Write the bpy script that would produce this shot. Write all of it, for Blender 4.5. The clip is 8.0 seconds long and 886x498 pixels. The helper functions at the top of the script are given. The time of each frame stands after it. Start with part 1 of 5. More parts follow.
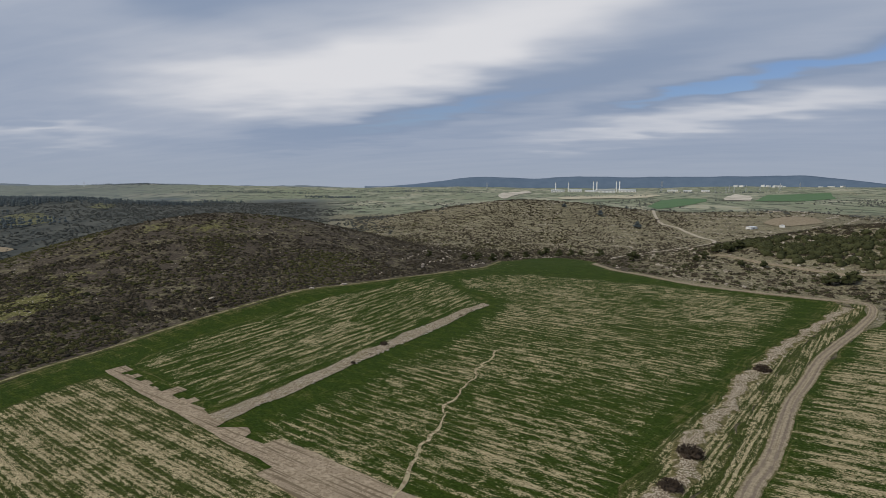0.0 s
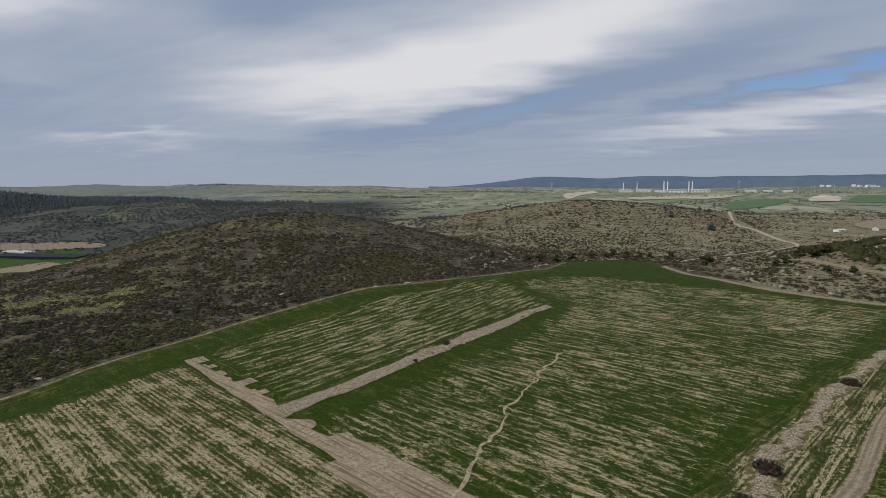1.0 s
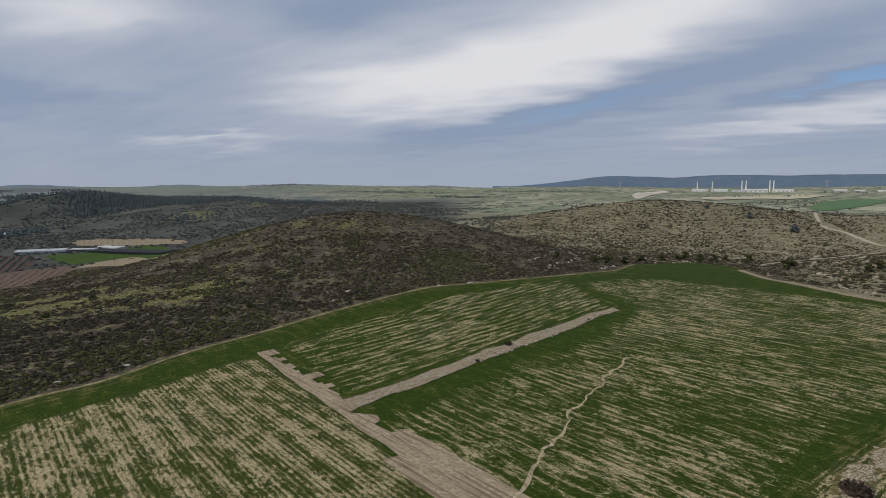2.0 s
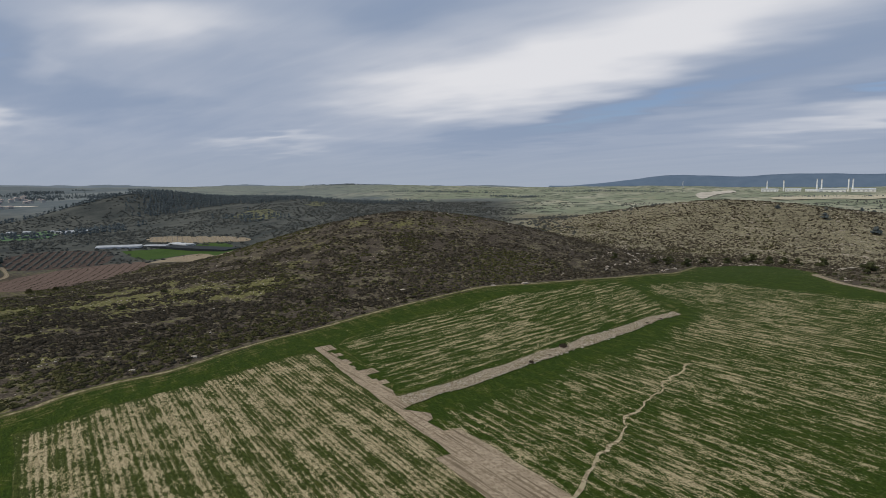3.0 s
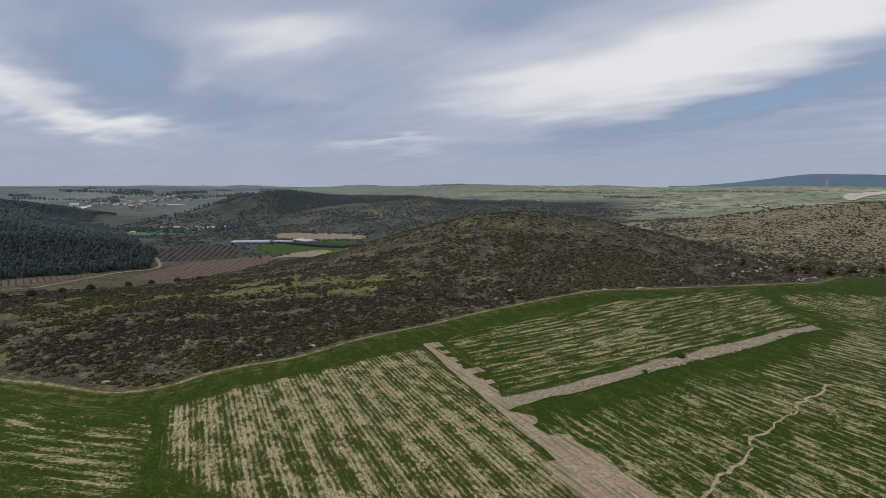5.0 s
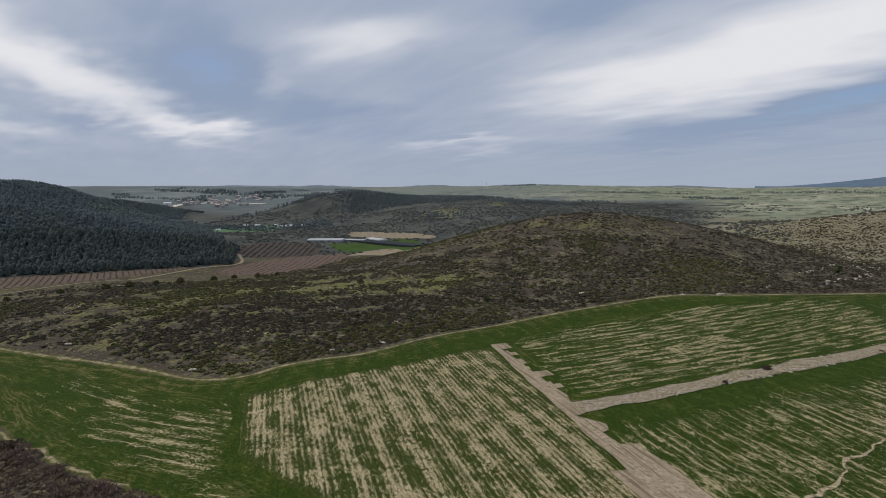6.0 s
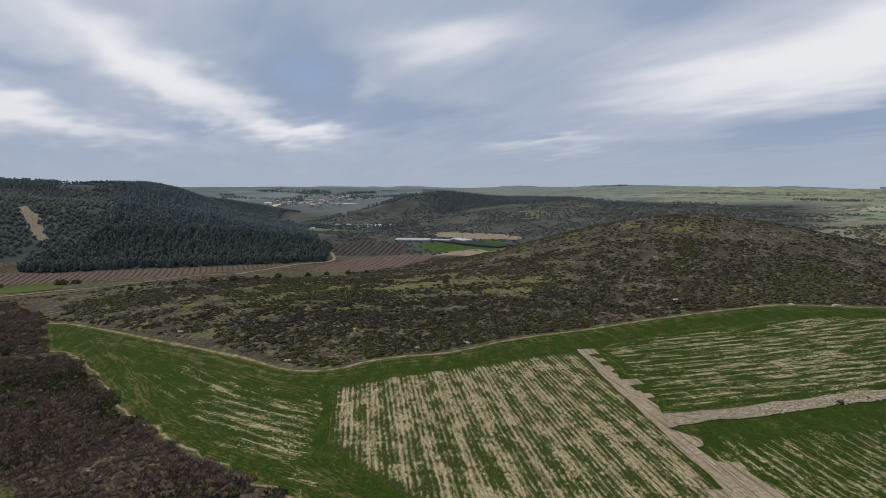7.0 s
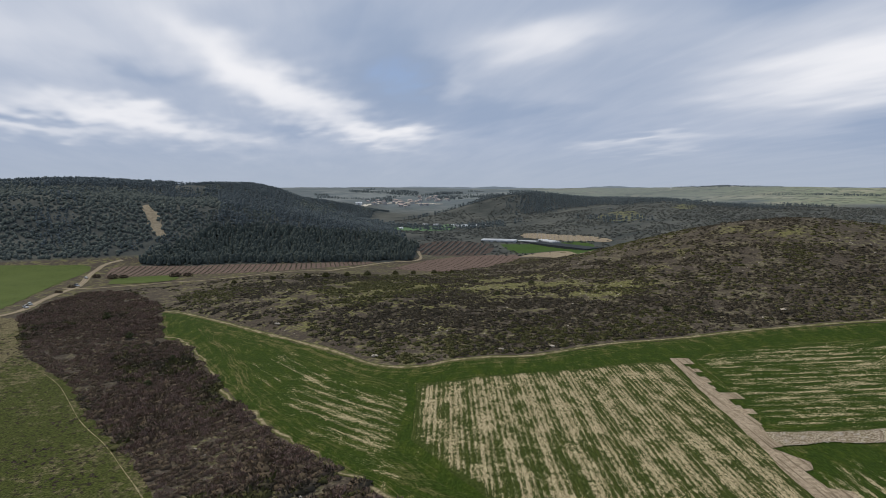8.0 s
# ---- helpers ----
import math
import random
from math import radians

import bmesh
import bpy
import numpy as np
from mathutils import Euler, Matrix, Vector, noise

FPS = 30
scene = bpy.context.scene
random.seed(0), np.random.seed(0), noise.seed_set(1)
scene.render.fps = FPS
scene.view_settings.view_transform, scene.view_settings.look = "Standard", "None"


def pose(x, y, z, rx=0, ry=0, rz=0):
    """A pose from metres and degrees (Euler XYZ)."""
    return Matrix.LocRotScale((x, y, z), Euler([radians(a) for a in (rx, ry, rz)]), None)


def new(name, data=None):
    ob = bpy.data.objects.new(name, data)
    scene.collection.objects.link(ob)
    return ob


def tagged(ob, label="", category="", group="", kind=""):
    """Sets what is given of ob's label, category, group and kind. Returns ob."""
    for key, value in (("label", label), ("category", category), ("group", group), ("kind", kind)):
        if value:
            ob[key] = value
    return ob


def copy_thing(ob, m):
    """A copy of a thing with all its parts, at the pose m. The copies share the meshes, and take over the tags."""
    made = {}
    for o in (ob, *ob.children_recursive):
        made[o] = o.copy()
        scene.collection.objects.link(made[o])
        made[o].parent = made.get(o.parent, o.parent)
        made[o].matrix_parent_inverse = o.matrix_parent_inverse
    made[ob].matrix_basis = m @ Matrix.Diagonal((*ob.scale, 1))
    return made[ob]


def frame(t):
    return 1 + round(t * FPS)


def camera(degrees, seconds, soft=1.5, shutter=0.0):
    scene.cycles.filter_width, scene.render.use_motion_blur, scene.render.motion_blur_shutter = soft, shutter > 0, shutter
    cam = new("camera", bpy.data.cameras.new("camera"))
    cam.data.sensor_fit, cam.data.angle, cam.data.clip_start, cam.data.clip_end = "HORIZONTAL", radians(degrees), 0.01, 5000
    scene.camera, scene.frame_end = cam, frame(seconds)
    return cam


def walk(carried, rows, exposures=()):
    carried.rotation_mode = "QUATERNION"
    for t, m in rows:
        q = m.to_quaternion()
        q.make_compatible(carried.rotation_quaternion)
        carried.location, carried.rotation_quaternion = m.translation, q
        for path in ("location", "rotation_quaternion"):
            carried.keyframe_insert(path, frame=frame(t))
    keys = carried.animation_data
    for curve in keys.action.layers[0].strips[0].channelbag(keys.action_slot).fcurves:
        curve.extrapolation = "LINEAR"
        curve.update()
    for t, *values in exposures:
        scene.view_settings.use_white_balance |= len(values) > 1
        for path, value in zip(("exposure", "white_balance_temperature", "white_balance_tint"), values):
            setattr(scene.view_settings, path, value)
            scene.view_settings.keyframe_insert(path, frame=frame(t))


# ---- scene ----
# ------------------------------------------------------------------ camera
cam = camera(77.3, 8.0, soft=0.75)
EYE = (0.0, 0.0, 50.0)
WALK = [  # seconds, yaw, pitch, roll
    (0.0, 0.00, -6.28, 0.10), (0.5, 3.19, -6.27, 0.05), (1.0, 6.52, -6.27, 0.04), (1.5, 10.04, -6.28, 0.01),
    (3.0, 18.75, -6.34, -0.06), (3.5, 21.80, -6.36, -0.08), (4.0, 24.21, -6.36, -0.08), (4.5, 26.97, -6.33, -0.06),
    (6.0, 37.23, -6.29, 0.04), (6.5, 41.55, -6.26, 0.06), (7.0, 46.12, -6.22, 0.06), (7.5, 50.90, -6.20, 0.08),
    (8.0, 55.01, -6.18, 0.09)]
walk(cam, [(t, pose(*EYE, 90 + p, -r, y)) for t, y, p, r in WALK], exposures=[(0.0, -0.14), (2.0, -0.11), (4.5, -0.02), (6.5, 0.01), (8.0, 0.17)])

# ------------------------------------------------------------------ world and sun
SUN_AZ, SUN_EL = 112.0, 46.0          # degrees left of +y, degrees up


class Net:
    """Short hand for building a node tree."""

    def __init__(self, tree):
        self.tree = tree
        tree.nodes.clear()

    def add(self, kind, **props):
        n = self.tree.nodes.new(kind)
        for k, v in props.items():
            setattr(n, k, v)
        return n

    def put(self, socket, value):
        if isinstance(value, bpy.types.NodeSocket):
            self.tree.links.new(value, socket)
        elif value is not None:
            if socket.type == "RGBA" and len(value) == 3:
                value = (*value, 1)
            socket.default_value = value

    def math(self, op, a, b=None, c=None, clamp=False):
        n = self.add("ShaderNodeMath", operation=op, use_clamp=clamp)
        for s, v in zip(n.inputs, (a, b, c)):
            self.put(s, v)
        return n.outputs[0]

    def vec(self, op, a, b=None):
        n = self.add("ShaderNodeVectorMath", operation=op)
        self.put(n.inputs[0], a)
        self.put(n.inputs[1], b)
        return n.outputs["Value"] if op in ("LENGTH", "DOT_PRODUCT") else n.outputs[0]

    def ramp(self, x, lo, hi, a=0.0, b=1.0):
        n = self.add("ShaderNodeMapRange", interpolation_type="SMOOTHSTEP")
        for s, v in zip(n.inputs, (x, lo, hi, a, b)):
            self.put(s, v)
        return n.outputs[0]

    def mix(self, f, a, b, blend="MIX"):
        n = self.add("ShaderNodeMix", data_type="RGBA", blend_type=blend)
        self.put(n.inputs[0], f)
        self.put(n.inputs[6], a)
        self.put(n.inputs[7], b)
        return n.outputs[2]

    def noise(self, vector, scale, detail=4.0, rough=0.55, distort=0.0, kind="FBM"):
        n = self.add("ShaderNodeTexNoise", noise_type=kind)
        self.put(n.inputs["Vector"], vector)
        n.inputs["Scale"].default_value = scale
        n.inputs["Detail"].default_value = detail
        n.inputs["Roughness"].default_value = rough
        n.inputs["Distortion"].default_value = distort
        return n.outputs[0]

    def mapping(self, vector, loc=(0, 0, 0), rot=(0, 0, 0), scale=(1, 1, 1), kind="TEXTURE"):
        n = self.add("ShaderNodeMapping", vector_type=kind)
        self.put(n.inputs[0], vector)
        n.inputs[1].default_value, n.inputs[2].default_value, n.inputs[3].default_value = loc, rot, scale
        return n.outputs[0]

    def attr(self, name):
        return self.add("ShaderNodeAttribute", attribute_name=name).outputs["Fac"]


def build_sky():
    w = bpy.data.worlds.new("sky")
    scene.world = w
    w.use_nodes = True
    N = Net(w.node_tree)
    sky = N.add("ShaderNodeTexSky", sky_type="NISHITA", sun_disc=False)
    sky.sun_elevation, sky.sun_rotation = radians(SUN_EL), radians(-SUN_AZ)
    sky.air_density, sky.dust_density, sky.ozone_density = 1.2, 0.4, 5.0
    clear = N.vec("MULTIPLY", sky.outputs[0], (0.086, 0.084, 0.098))
    # direction as degrees of azimuth (left of +y) and elevation
    d = N.add("ShaderNodeTexCoord").outputs["Generated"]
    sep = N.add("ShaderNodeSeparateXYZ")
    N.put(sep.inputs[0], d)
    x, y, z = sep.outputs
    az = N.math("MULTIPLY", N.math("ARCTAN2", N.math("MULTIPLY", x, -1.0), y), 57.2958)
    el = N.math("MULTIPLY", N.math("ARCSINE", z), 57.2958)
    comb = N.add("ShaderNodeCombineXYZ")
    N.put(comb.inputs[0], az)
    N.put(comb.inputs[1], el)
    ae = comb.outputs[0]
    # cloud deck: a flat layer seen in perspective, streaked
    up = N.math("ADD", N.math("MAXIMUM", z, 0.0), 0.10)
    flat = N.add("ShaderNodeCombineXYZ")
    N.put(flat.inputs[0], N.math("DIVIDE", x, up))
    N.put(flat.inputs[1], N.math("DIVIDE", y, up))
    deck = N.mapping(flat.outputs[0], rot=(0, 0, radians(-28)), scale=(2.4, 0.8, 1))
    n1 = N.noise(deck, 0.7, 3.2, 0.45, 0.3)
    n2 = N.noise(deck, 1.9, 3.0, 0.5, 0.4)
    # warped coordinates give the larger banks their ragged outlines
    wob = N.add("ShaderNodeTexNoise")
    N.put(wob.inputs["Vector"], N.mapping(flat.outputs[0], scale=(1.0, 0.6, 1)))
    wob.inputs["Scale"].default_value = 1.6
    wob.inputs["Detail"].default_value = 2.5
    shift = N.vec("MULTIPLY", N.vec("SUBTRACT", wob.outputs["Color"], (0.5, 0.5, 0.5)), (11.0, 3.6, 0.0))
    aw = N.vec("ADD", ae, shift)
    n3 = N.noise(N.mapping(flat.outputs[0], rot=(0, 0, radians(-20)), scale=(3.2, 0.7, 1)), 3.2, 5.0, 0.6, 0.6)
    total = N.math("ADD", N.math("MULTIPLY", n1, 0.16), N.math("MULTIPLY_ADD", n2, 0.10, N.math("MULTIPLY", n3, 0.12)))
    for a, e, wide, high, tilt, amount in BANKS:
        q = N.vec("LENGTH", N.mapping(aw, (a, e, 0), (0, 0, radians(tilt)), (wide, high, 1)))
        g = N.math("POWER", 2.718, N.math("MULTIPLY", N.math("MULTIPLY", q, q), -1.0))
        total = N.math("MULTIPLY_ADD", g, amount, total)
    white = N.ramp(total, 0.02, 0.74)
    cover = N.ramp(total, -0.26, 0.06)
    grey = N.mix(white, (0.275, 0.345, 0.478), (0.775, 0.778, 0.812))
    dome = N.mix(cover, clear, grey)
    low = N.ramp(el, -1.0, 6.0, 1.0, 0.0)
    dome = N.mix(N.math("MULTIPLY", low, 0.85), dome, (0.368, 0.418, 0.502))
    bg = N.add("ShaderNodeBackground")
    N.put(bg.inputs[0], dome)
    bg.inputs[1].default_value = 1.0
    N.put(N.add("ShaderNodeOutputWorld").inputs[0], bg.outputs[0])


# cloud banks: azimuth, elevation, half width, half height, tilt, brightness
BANKS = [
    # the wide bright sheet and the blue-grey band along its lower edge
    (10, 11.4, 14, 3.2, -9, 0.34), (-6, 15.0, 17, 2.9, -12, 0.36), (20, 9.6, 9, 2.2, -6, 0.20), (3, 12.2, 10, 2.6, -8, 0.12), (-22, 20, 16, 3.0, -12, 0.22),
    (1, 7.4, 14, 1.0, -10, -0.34), (-17, 11.8, 11, 1.2, -10, -0.13), (23, 17, 6, 1.8, -10, -0.20), (26, 12.0, 9, 3.0, -2, 0.10), (2, 18.0, 16, 2.0, -10, 0.10),
    # the blue gap and the bright streaks below it
    (-34, 10.4, 10, 0.8, -9, -0.52), (-22, 8.5, 7, 0.5, -9, -0.30), (-30, 7.0, 13, 1.0, -5, 0.28), (-17, 5.2, 9, 0.8, -4, 0.16), (-38, 14.5, 10, 2.0, -8, 0.06),
    # small low streaks
    (36.0, 4.6, 4.5, 0.55, -6, 0.24), (33.0, 4.2, 6, 0.5, -6, 0.08), (4, 5.0, 14, 0.6, -4, -0.06),
    # broken sheets to the west
    (45, 14.2, 7, 1.7, -8, 0.34), (42, 8.6, 6, 2.0, 10, 0.06), (50, 7.6, 6, 1.7, 0, -0.14), (60, 11.6, 5.0, 4.0, 24, -0.27), (54, 9.6, 2.2, 1.6, -40, 0.12),
    (61, 5.4, 4.4, 1.0, 4, 0.42), (70.5, 9.2, 8.0, 2.3, 24, 0.40), (76, 12.5, 8, 1.6, 20, 0.26), (84, 6.2, 10, 1.2, 9, 0.42), (92, 5.0, 7, 0.6, 4, 0.26),
    (67.5, 5.6, 4, 0.6, 6, -0.16), (83, 10.3, 4, 0.9, 10, -0.14), (91, 12.5, 10, 3.0, 8, 0.22), (80, 17.5, 12, 3.0, 0, 0.18), (92, 5.9, 5, 0.45, 6, -0.16)]
build_sky()

sun = new("sun", bpy.data.lights.new("sun", "SUN"))
sun.data.energy, sun.data.angle, sun.data.color = 2.3, radians(8), (1.0, 0.90, 0.74)
sun.matrix_world = pose(0, 0, 300, 90 - SUN_EL, 0, SUN_AZ + 180)

# ------------------------------------------------------------------ lie of the land
# hills and hollows: x, y, heading of the long axis, height, half width ahead, half width across
NEAR_HILLS = [
    (-161, 405, 22, 35.5, 99, 95),
    (-226, 308, 36, 8.4, 96, 90),
    (-66, 424, 9, 8.0, 69, 100),
    (108, 674, -9, 34.2, 54, 120),
    (-35, 771, 3, 2.1, 130, 117),
    (280, 298, -43, 28.0, 50, 85),
    (375, 607, -32, 19.1, 210, 81),
    (-471, 175, 70, -18.9, 187, 263),
    (-185, 27, 82, -11.4, 80, 47),
    (18, 480, -2, -13.2, 85, 221),
    (-288, 104, 70, 14.4, 133, 70),
    (-103, 61, 60, 1.0, 73, 86),
]
FAR_HILLS = [
    (-1070, 671, 58, -31.7, 472, 211),
    (-923, 821, 86, 42.4, 59, 135),
    (-701, 927, 29, 12.5, 184, 129),
    (-683, 1086, 88, 8.0, 182, 70),
    (-817, 41, 84, 61.0, 145, 215),
    (-992, 312, 71, 35.6, 200, 66),
    (-1346, 533, 52, 24.3, 50, 135),
    (-632, 120, 79, 18.8, 48, 212),
    (-2028, 2478, 39, 15.1, 399, 300),
    (-1235, 3065, 22, 8.8, 401, 500),
    (-3191, 841, 75, 5.0, 500, 399),
    (-520, 2445, 12, 15.0, 170, 520),
    (-699, 1820, 21, 10.0, 140, 380),
    (-1450, 2511, 30, 18.0, 260, 420),
    (-113, 2147, 3, 8.0, 150, 420),
    (173, 3295, -3, 10.0, 260, 500),
    (-2349, 855, 70, 20.0, 220, 420),
    (-2561, 1361, 62, 14.0, 240, 380),
    (-1654, 1598, 46, 14.0, 160, 330),
    (1763, 2427, -36, 16.0, 300, 420),
    (750, 1299, -30, 6.0, 120, 300),
]


def lattice(x, y, seed):
    """Smooth value noise, -1 to 1, one cell a unit."""
    xi, yi = np.floor(x), np.floor(y)
    fx, fy = x - xi, y - yi
    fx, fy = fx * fx * (3 - 2 * fx), fy * fy * (3 - 2 * fy)

    def h(i, j):
        v = np.sin(i * 127.1 + j * 311.7 + seed * 74.7) * 43758.5453
        return (v - np.floor(v)) * 2 - 1
    a, b, c, d = h(xi, yi), h(xi + 1, yi), h(xi, yi + 1), h(xi + 1, yi + 1)
    return (a * (1 - fx) + b * fx) * (1 - fy) + (c * (1 - fx) + d * fx) * fy


def fbm(x, y, size, seed=0, octaves=3):
    x, y = np.asarray(x, float) / size, np.asarray(y, float) / size
    return sum(lattice(x * 2 ** k + 17 * k, y * 2 ** k - 9 * k, seed + k) * 0.5 ** k for k in range(octaves))


def step(x, lo, hi):
    s = np.clip((np.asarray(x, float) - lo) / (hi - lo), 0, 1)
    return s * s * (3 - 2 * s)


def height(x, y):
    x, y = np.asarray(x, float), np.asarray(y, float)
    r = np.hypot(x, y)
    z = 52 * np.clip((r - 600) / 3900, 0, 1) ** 0.9
    for cx, cy, turn, h, a, b in NEAR_HILLS + FAR_HILLS:
        c, s = math.cos(radians(turn)), math.sin(radians(turn))
        u, v = -(x - cx) * s + (y - cy) * c, (x - cx) * c + (y - cy) * s
        z = z + h * np.exp(-((u / a) ** 2 + (v / b) ** 2) / 2)
    z = z + 0.10 * fbm(x, y, 22, 3, 2) + step(r, 250, 420) * 0.5 * fbm(x, y, 45, 5)
    z = z + step(r, 700, 1500) * 2.2 * fbm(x, y, 210, 7)
    quiet = 1 - 0.7 * np.exp(-((x - 700) / 600) ** 2 - ((y - 2500) / 900) ** 2)
    z = z + step(r, 1500, 2600) * quiet * (5.0 * fbm(x, y, 420, 8) + 10.0 * np.maximum(fbm(x, y, 1100, 18, 4), -0.2))
    return z


def inside(poly, x, y):
    x, y = np.asarray(x, float), np.asarray(y, float)
    hit = np.zeros(x.shape, bool)
    for (x0, y0), (x1, y1) in zip(poly, poly[1:] + poly[:1]):
        if y0 != y1:
            hit ^= ((y0 > y) != (y1 > y)) & (x < (x1 - x0) * (y - y0) / (y1 - y0) + x0)
    return hit


def away(line, x, y, closed=False):
    """Distance to a broken line."""
    x, y = np.asarray(x, float), np.asarray(y, float)
    best = np.full(x.shape, 1e9)
    pts = line + line[:1] if closed else line
    for (x0, y0), (x1, y1) in zip(pts, pts[1:]):
        dx, dy = x1 - x0, y1 - y0
        t = np.clip(((x - x0) * dx + (y - y0) * dy) / max(dx * dx + dy * dy, 1e-9), 0, 1)
        best = np.minimum(best, np.hypot(x - x0 - t * dx, y - y0 - t * dy))
    return best


def smooth_line(line, gap):
    """A broken line rounded off and cut into even pieces."""
    p = np.array(line, float)
    out = []
    for i in range(len(p) - 1):
        a, b, c, d = p[max(i - 1, 0)], p[i], p[i + 1], p[min(i + 2, len(p) - 1)]
        n = max(1, int(np.hypot(*(c - b)) / gap))
        for k in range(n):
            t = k / n
            out.append(0.5 * (2 * b + (c - a) * t + (2 * a - 5 * b + 4 * c - d) * t * t + (3 * b - a - 3 * c + d) * t ** 3))
    out.append(p[-1])
    return [tuple(q) for q in out]


# ------------------------------------------------------------------ the plan, in metres
THICKET_EDGE = [(-280, 38), (-239, 32), (-222, 38), (-196, 38), (-162, 37), (-139, 37), (-118, 39), (-103, 40), (-90, 42), (-78, 44), (-52, 46)]
HILL_EDGE = [(-280, 38), (-270, 44), (-248, 51), (-226, 57), (-202, 63), (-181, 68), (-161, 72), (-145, 74), (-135, 78), (-130, 84), (-128, 93),
             (-124, 102), (-116, 116), (-112, 144), (-104, 167), (-94, 193), (-80, 219), (-63, 245), (-46, 258), (-28, 273), (-5, 295), (10, 312), (28, 336), (41, 377)]
FAR_EDGE = [(41, 377), (73, 444), (101, 451), (108, 392), (102, 368)]
EAST_EDGE = [(102, 368), (104, 329), (112, 308), (120, 283), (131, 265), (145, 249), (157, 238), (166, 231)]
BANK_WEST = [(164, 226), (134, 196), (117, 182), (96, 162), (84, 149), (72, 135), (60, 121), (50, 112), (42, 102), (37, 94), (29, 86), (18, 72), (5, 55)]
BANK_EAST = [(165, 213), (149, 199), (122, 179), (103, 159), (92, 147), (78, 131), (63, 112), (55, 102), (49, 93), (42, 86), (30, 70), (18, 53)]
TRACK_WEST = [(26, 58), (48, 86), (57, 95), (68, 109), (79, 124), (91, 138), (107, 156), (130, 178), (148, 195), (161, 207)]
TRACK = [(29, 56), (50, 86), (60, 97), (70.5, 110.5), (82, 125.5), (96, 141), (114, 161), (136, 181), (153, 197), (166, 210), (174, 222), (171, 232)]
TRACK_EAST = [(31.5, 57), (52, 87), (65, 103.5), (83, 125.5), (104, 147.5), (133, 176.5), (155, 193)]
STONE_ROW = [(-52, 119), (-48.5, 124), (-43, 133), (-38, 143), (-32, 153), (-25.5, 166), (-18, 179), (-10, 194), (-2, 207), (6, 220), (17, 236), (20, 232), (11, 219), (0.5, 199), (-9, 183), (-17, 169.5), (-24, 157.5), (-30, 147.5), (-35, 137), (-40, 128.5), (-45, 120), (-47, 115)]
# the bare strip: a straight wheel line on one side, short sown rows ending unevenly on the other
BARE_STRIP = []
for start, end, reach in ((0, 5.5, 5.5), (7.5, 9.5, 2.8), (9.5, 12.5, 4.6), (16, 20.5, 3.2), (23, 25.5, 2.6), (28, 32, 6.2), (36, 38, 3.0), (38, 41, 4.8), (41, 47, 2.4)):
    for a, b in ((start, 2.0), (start, reach), (end, reach), (end, 2.0)):
        BARE_STRIP.append((-93 + 0.80 * a + 0.5 * b, 148 - 0.60 * a + 0.866 * b))
BARE_STRIP += [(-52, 119), (-47, 115), (-48, 111.8), (-41, 112.2), (-39.5, 109.5), (-40, 107.5), (-35.5, 105), (-32.5, 107), (-24, 100.8), (-16, 94.8), (-8, 88.8), (8, 76.8),
               (-9, 72), (-21, 83.4), (-33, 93.0), (-30.8, 95.6), (-40, 103), (-51, 112), (-63, 122), (-77, 134), (-93, 148)]
GULLY = [(17, 170), (12, 156), (6, 138), (1, 126), (0, 117), (-2, 108), (-4, 102), (-5, 94), (-7, 86), (-10, 74)]
WEST_SOWN = [(-91, 145), (-96, 135), (-102, 116), (-106, 105), (-113, 94), (-116, 84), (-121, 76), (-94, 58), (-67, 56), (-40, 60), (-10, 70), (-24, 86), (-44, 108), (-63, 122)]
TIP_SOWN = [(-249, 45), (-214, 57), (-176, 64), (-143, 69.5), (-124, 74), (-119, 72), (-91, 54), (-68, 54), (-66, 50), (-78, 47), (-100, 43.5), (-130, 41), (-162, 41.5), (-196, 44)]
TIP_THIN = [(-186, 58), (-143, 69.5), (-118, 74), (-112, 72), (-88, 53), (-64, 52), (-80, 44), (-104, 41), (-135, 43), (-160, 50)]
NORTH_SOWN = [(-88, 153), (-88, 166), (-76, 197), (-52, 235), (-22, 273), (-7, 287), (3, 276), (12, 256), (19, 236), (-9, 197), (-49, 121), (-62, 130)]
EAST_SOWN = [(8, 272), (3, 285), (24, 308), (54, 314), (86, 298), (122, 267), (154, 231), (124, 194), (92, 162), (64, 130), (45, 111), (31, 86), (16, 64), (-14, 66), (-18, 84), (-34, 100), (-40, 111), (-31, 128), (-20, 146), (-5, 173), (18, 214), (26, 239)]
SOUTH_WEST_FIELD = [(-330, -30), (-304, -15), (-247, -13), (-221, -6), (-199, 0), (-164, 4), (-143, 8), (-126, 10), (-106, 12), (-70, 14), (-60, -60), (-340, -110)]
VALLEY_ROAD = [(-300, -60), (-328, -24), (-349, -14), (-367, -11), (-389, -5), (-413, 4), (-431, 10), (-459, 15), (-482, 18), (-502, 24), (-521, 32), (-531, 44)]
VALLEY_TRACK = [(-425, 2), (-415, 16), (-401, 59), (-388, 98), (-408, 165), (-467, 246), (-481, 305), (-520, 330)]
VALLEY_GREEN = [(-350, -27), (-408, -13), (-455, 1), (-512, 20), (-525, -9), (-520, -120), (-370, -110)]
GRASS_STRIP = [(-429, 27), (-414, 61), (-450, 69), (-455, 34)]
VINEYARD = [(-470, 27), (-452, 79), (-427, 135), (-454, 205), (-474, 249), (-484, 243), (-480, 162), (-496, 95), (-509, 41)]
BROWN_PLOT = [(-430, 243), (-371, 269), (-401, 359), (-442, 412), (-470, 381), (-474, 311)]
ORCHARD = [(-506, 325), (-473, 383), (-515, 433), (-550, 399), (-544, 349)]
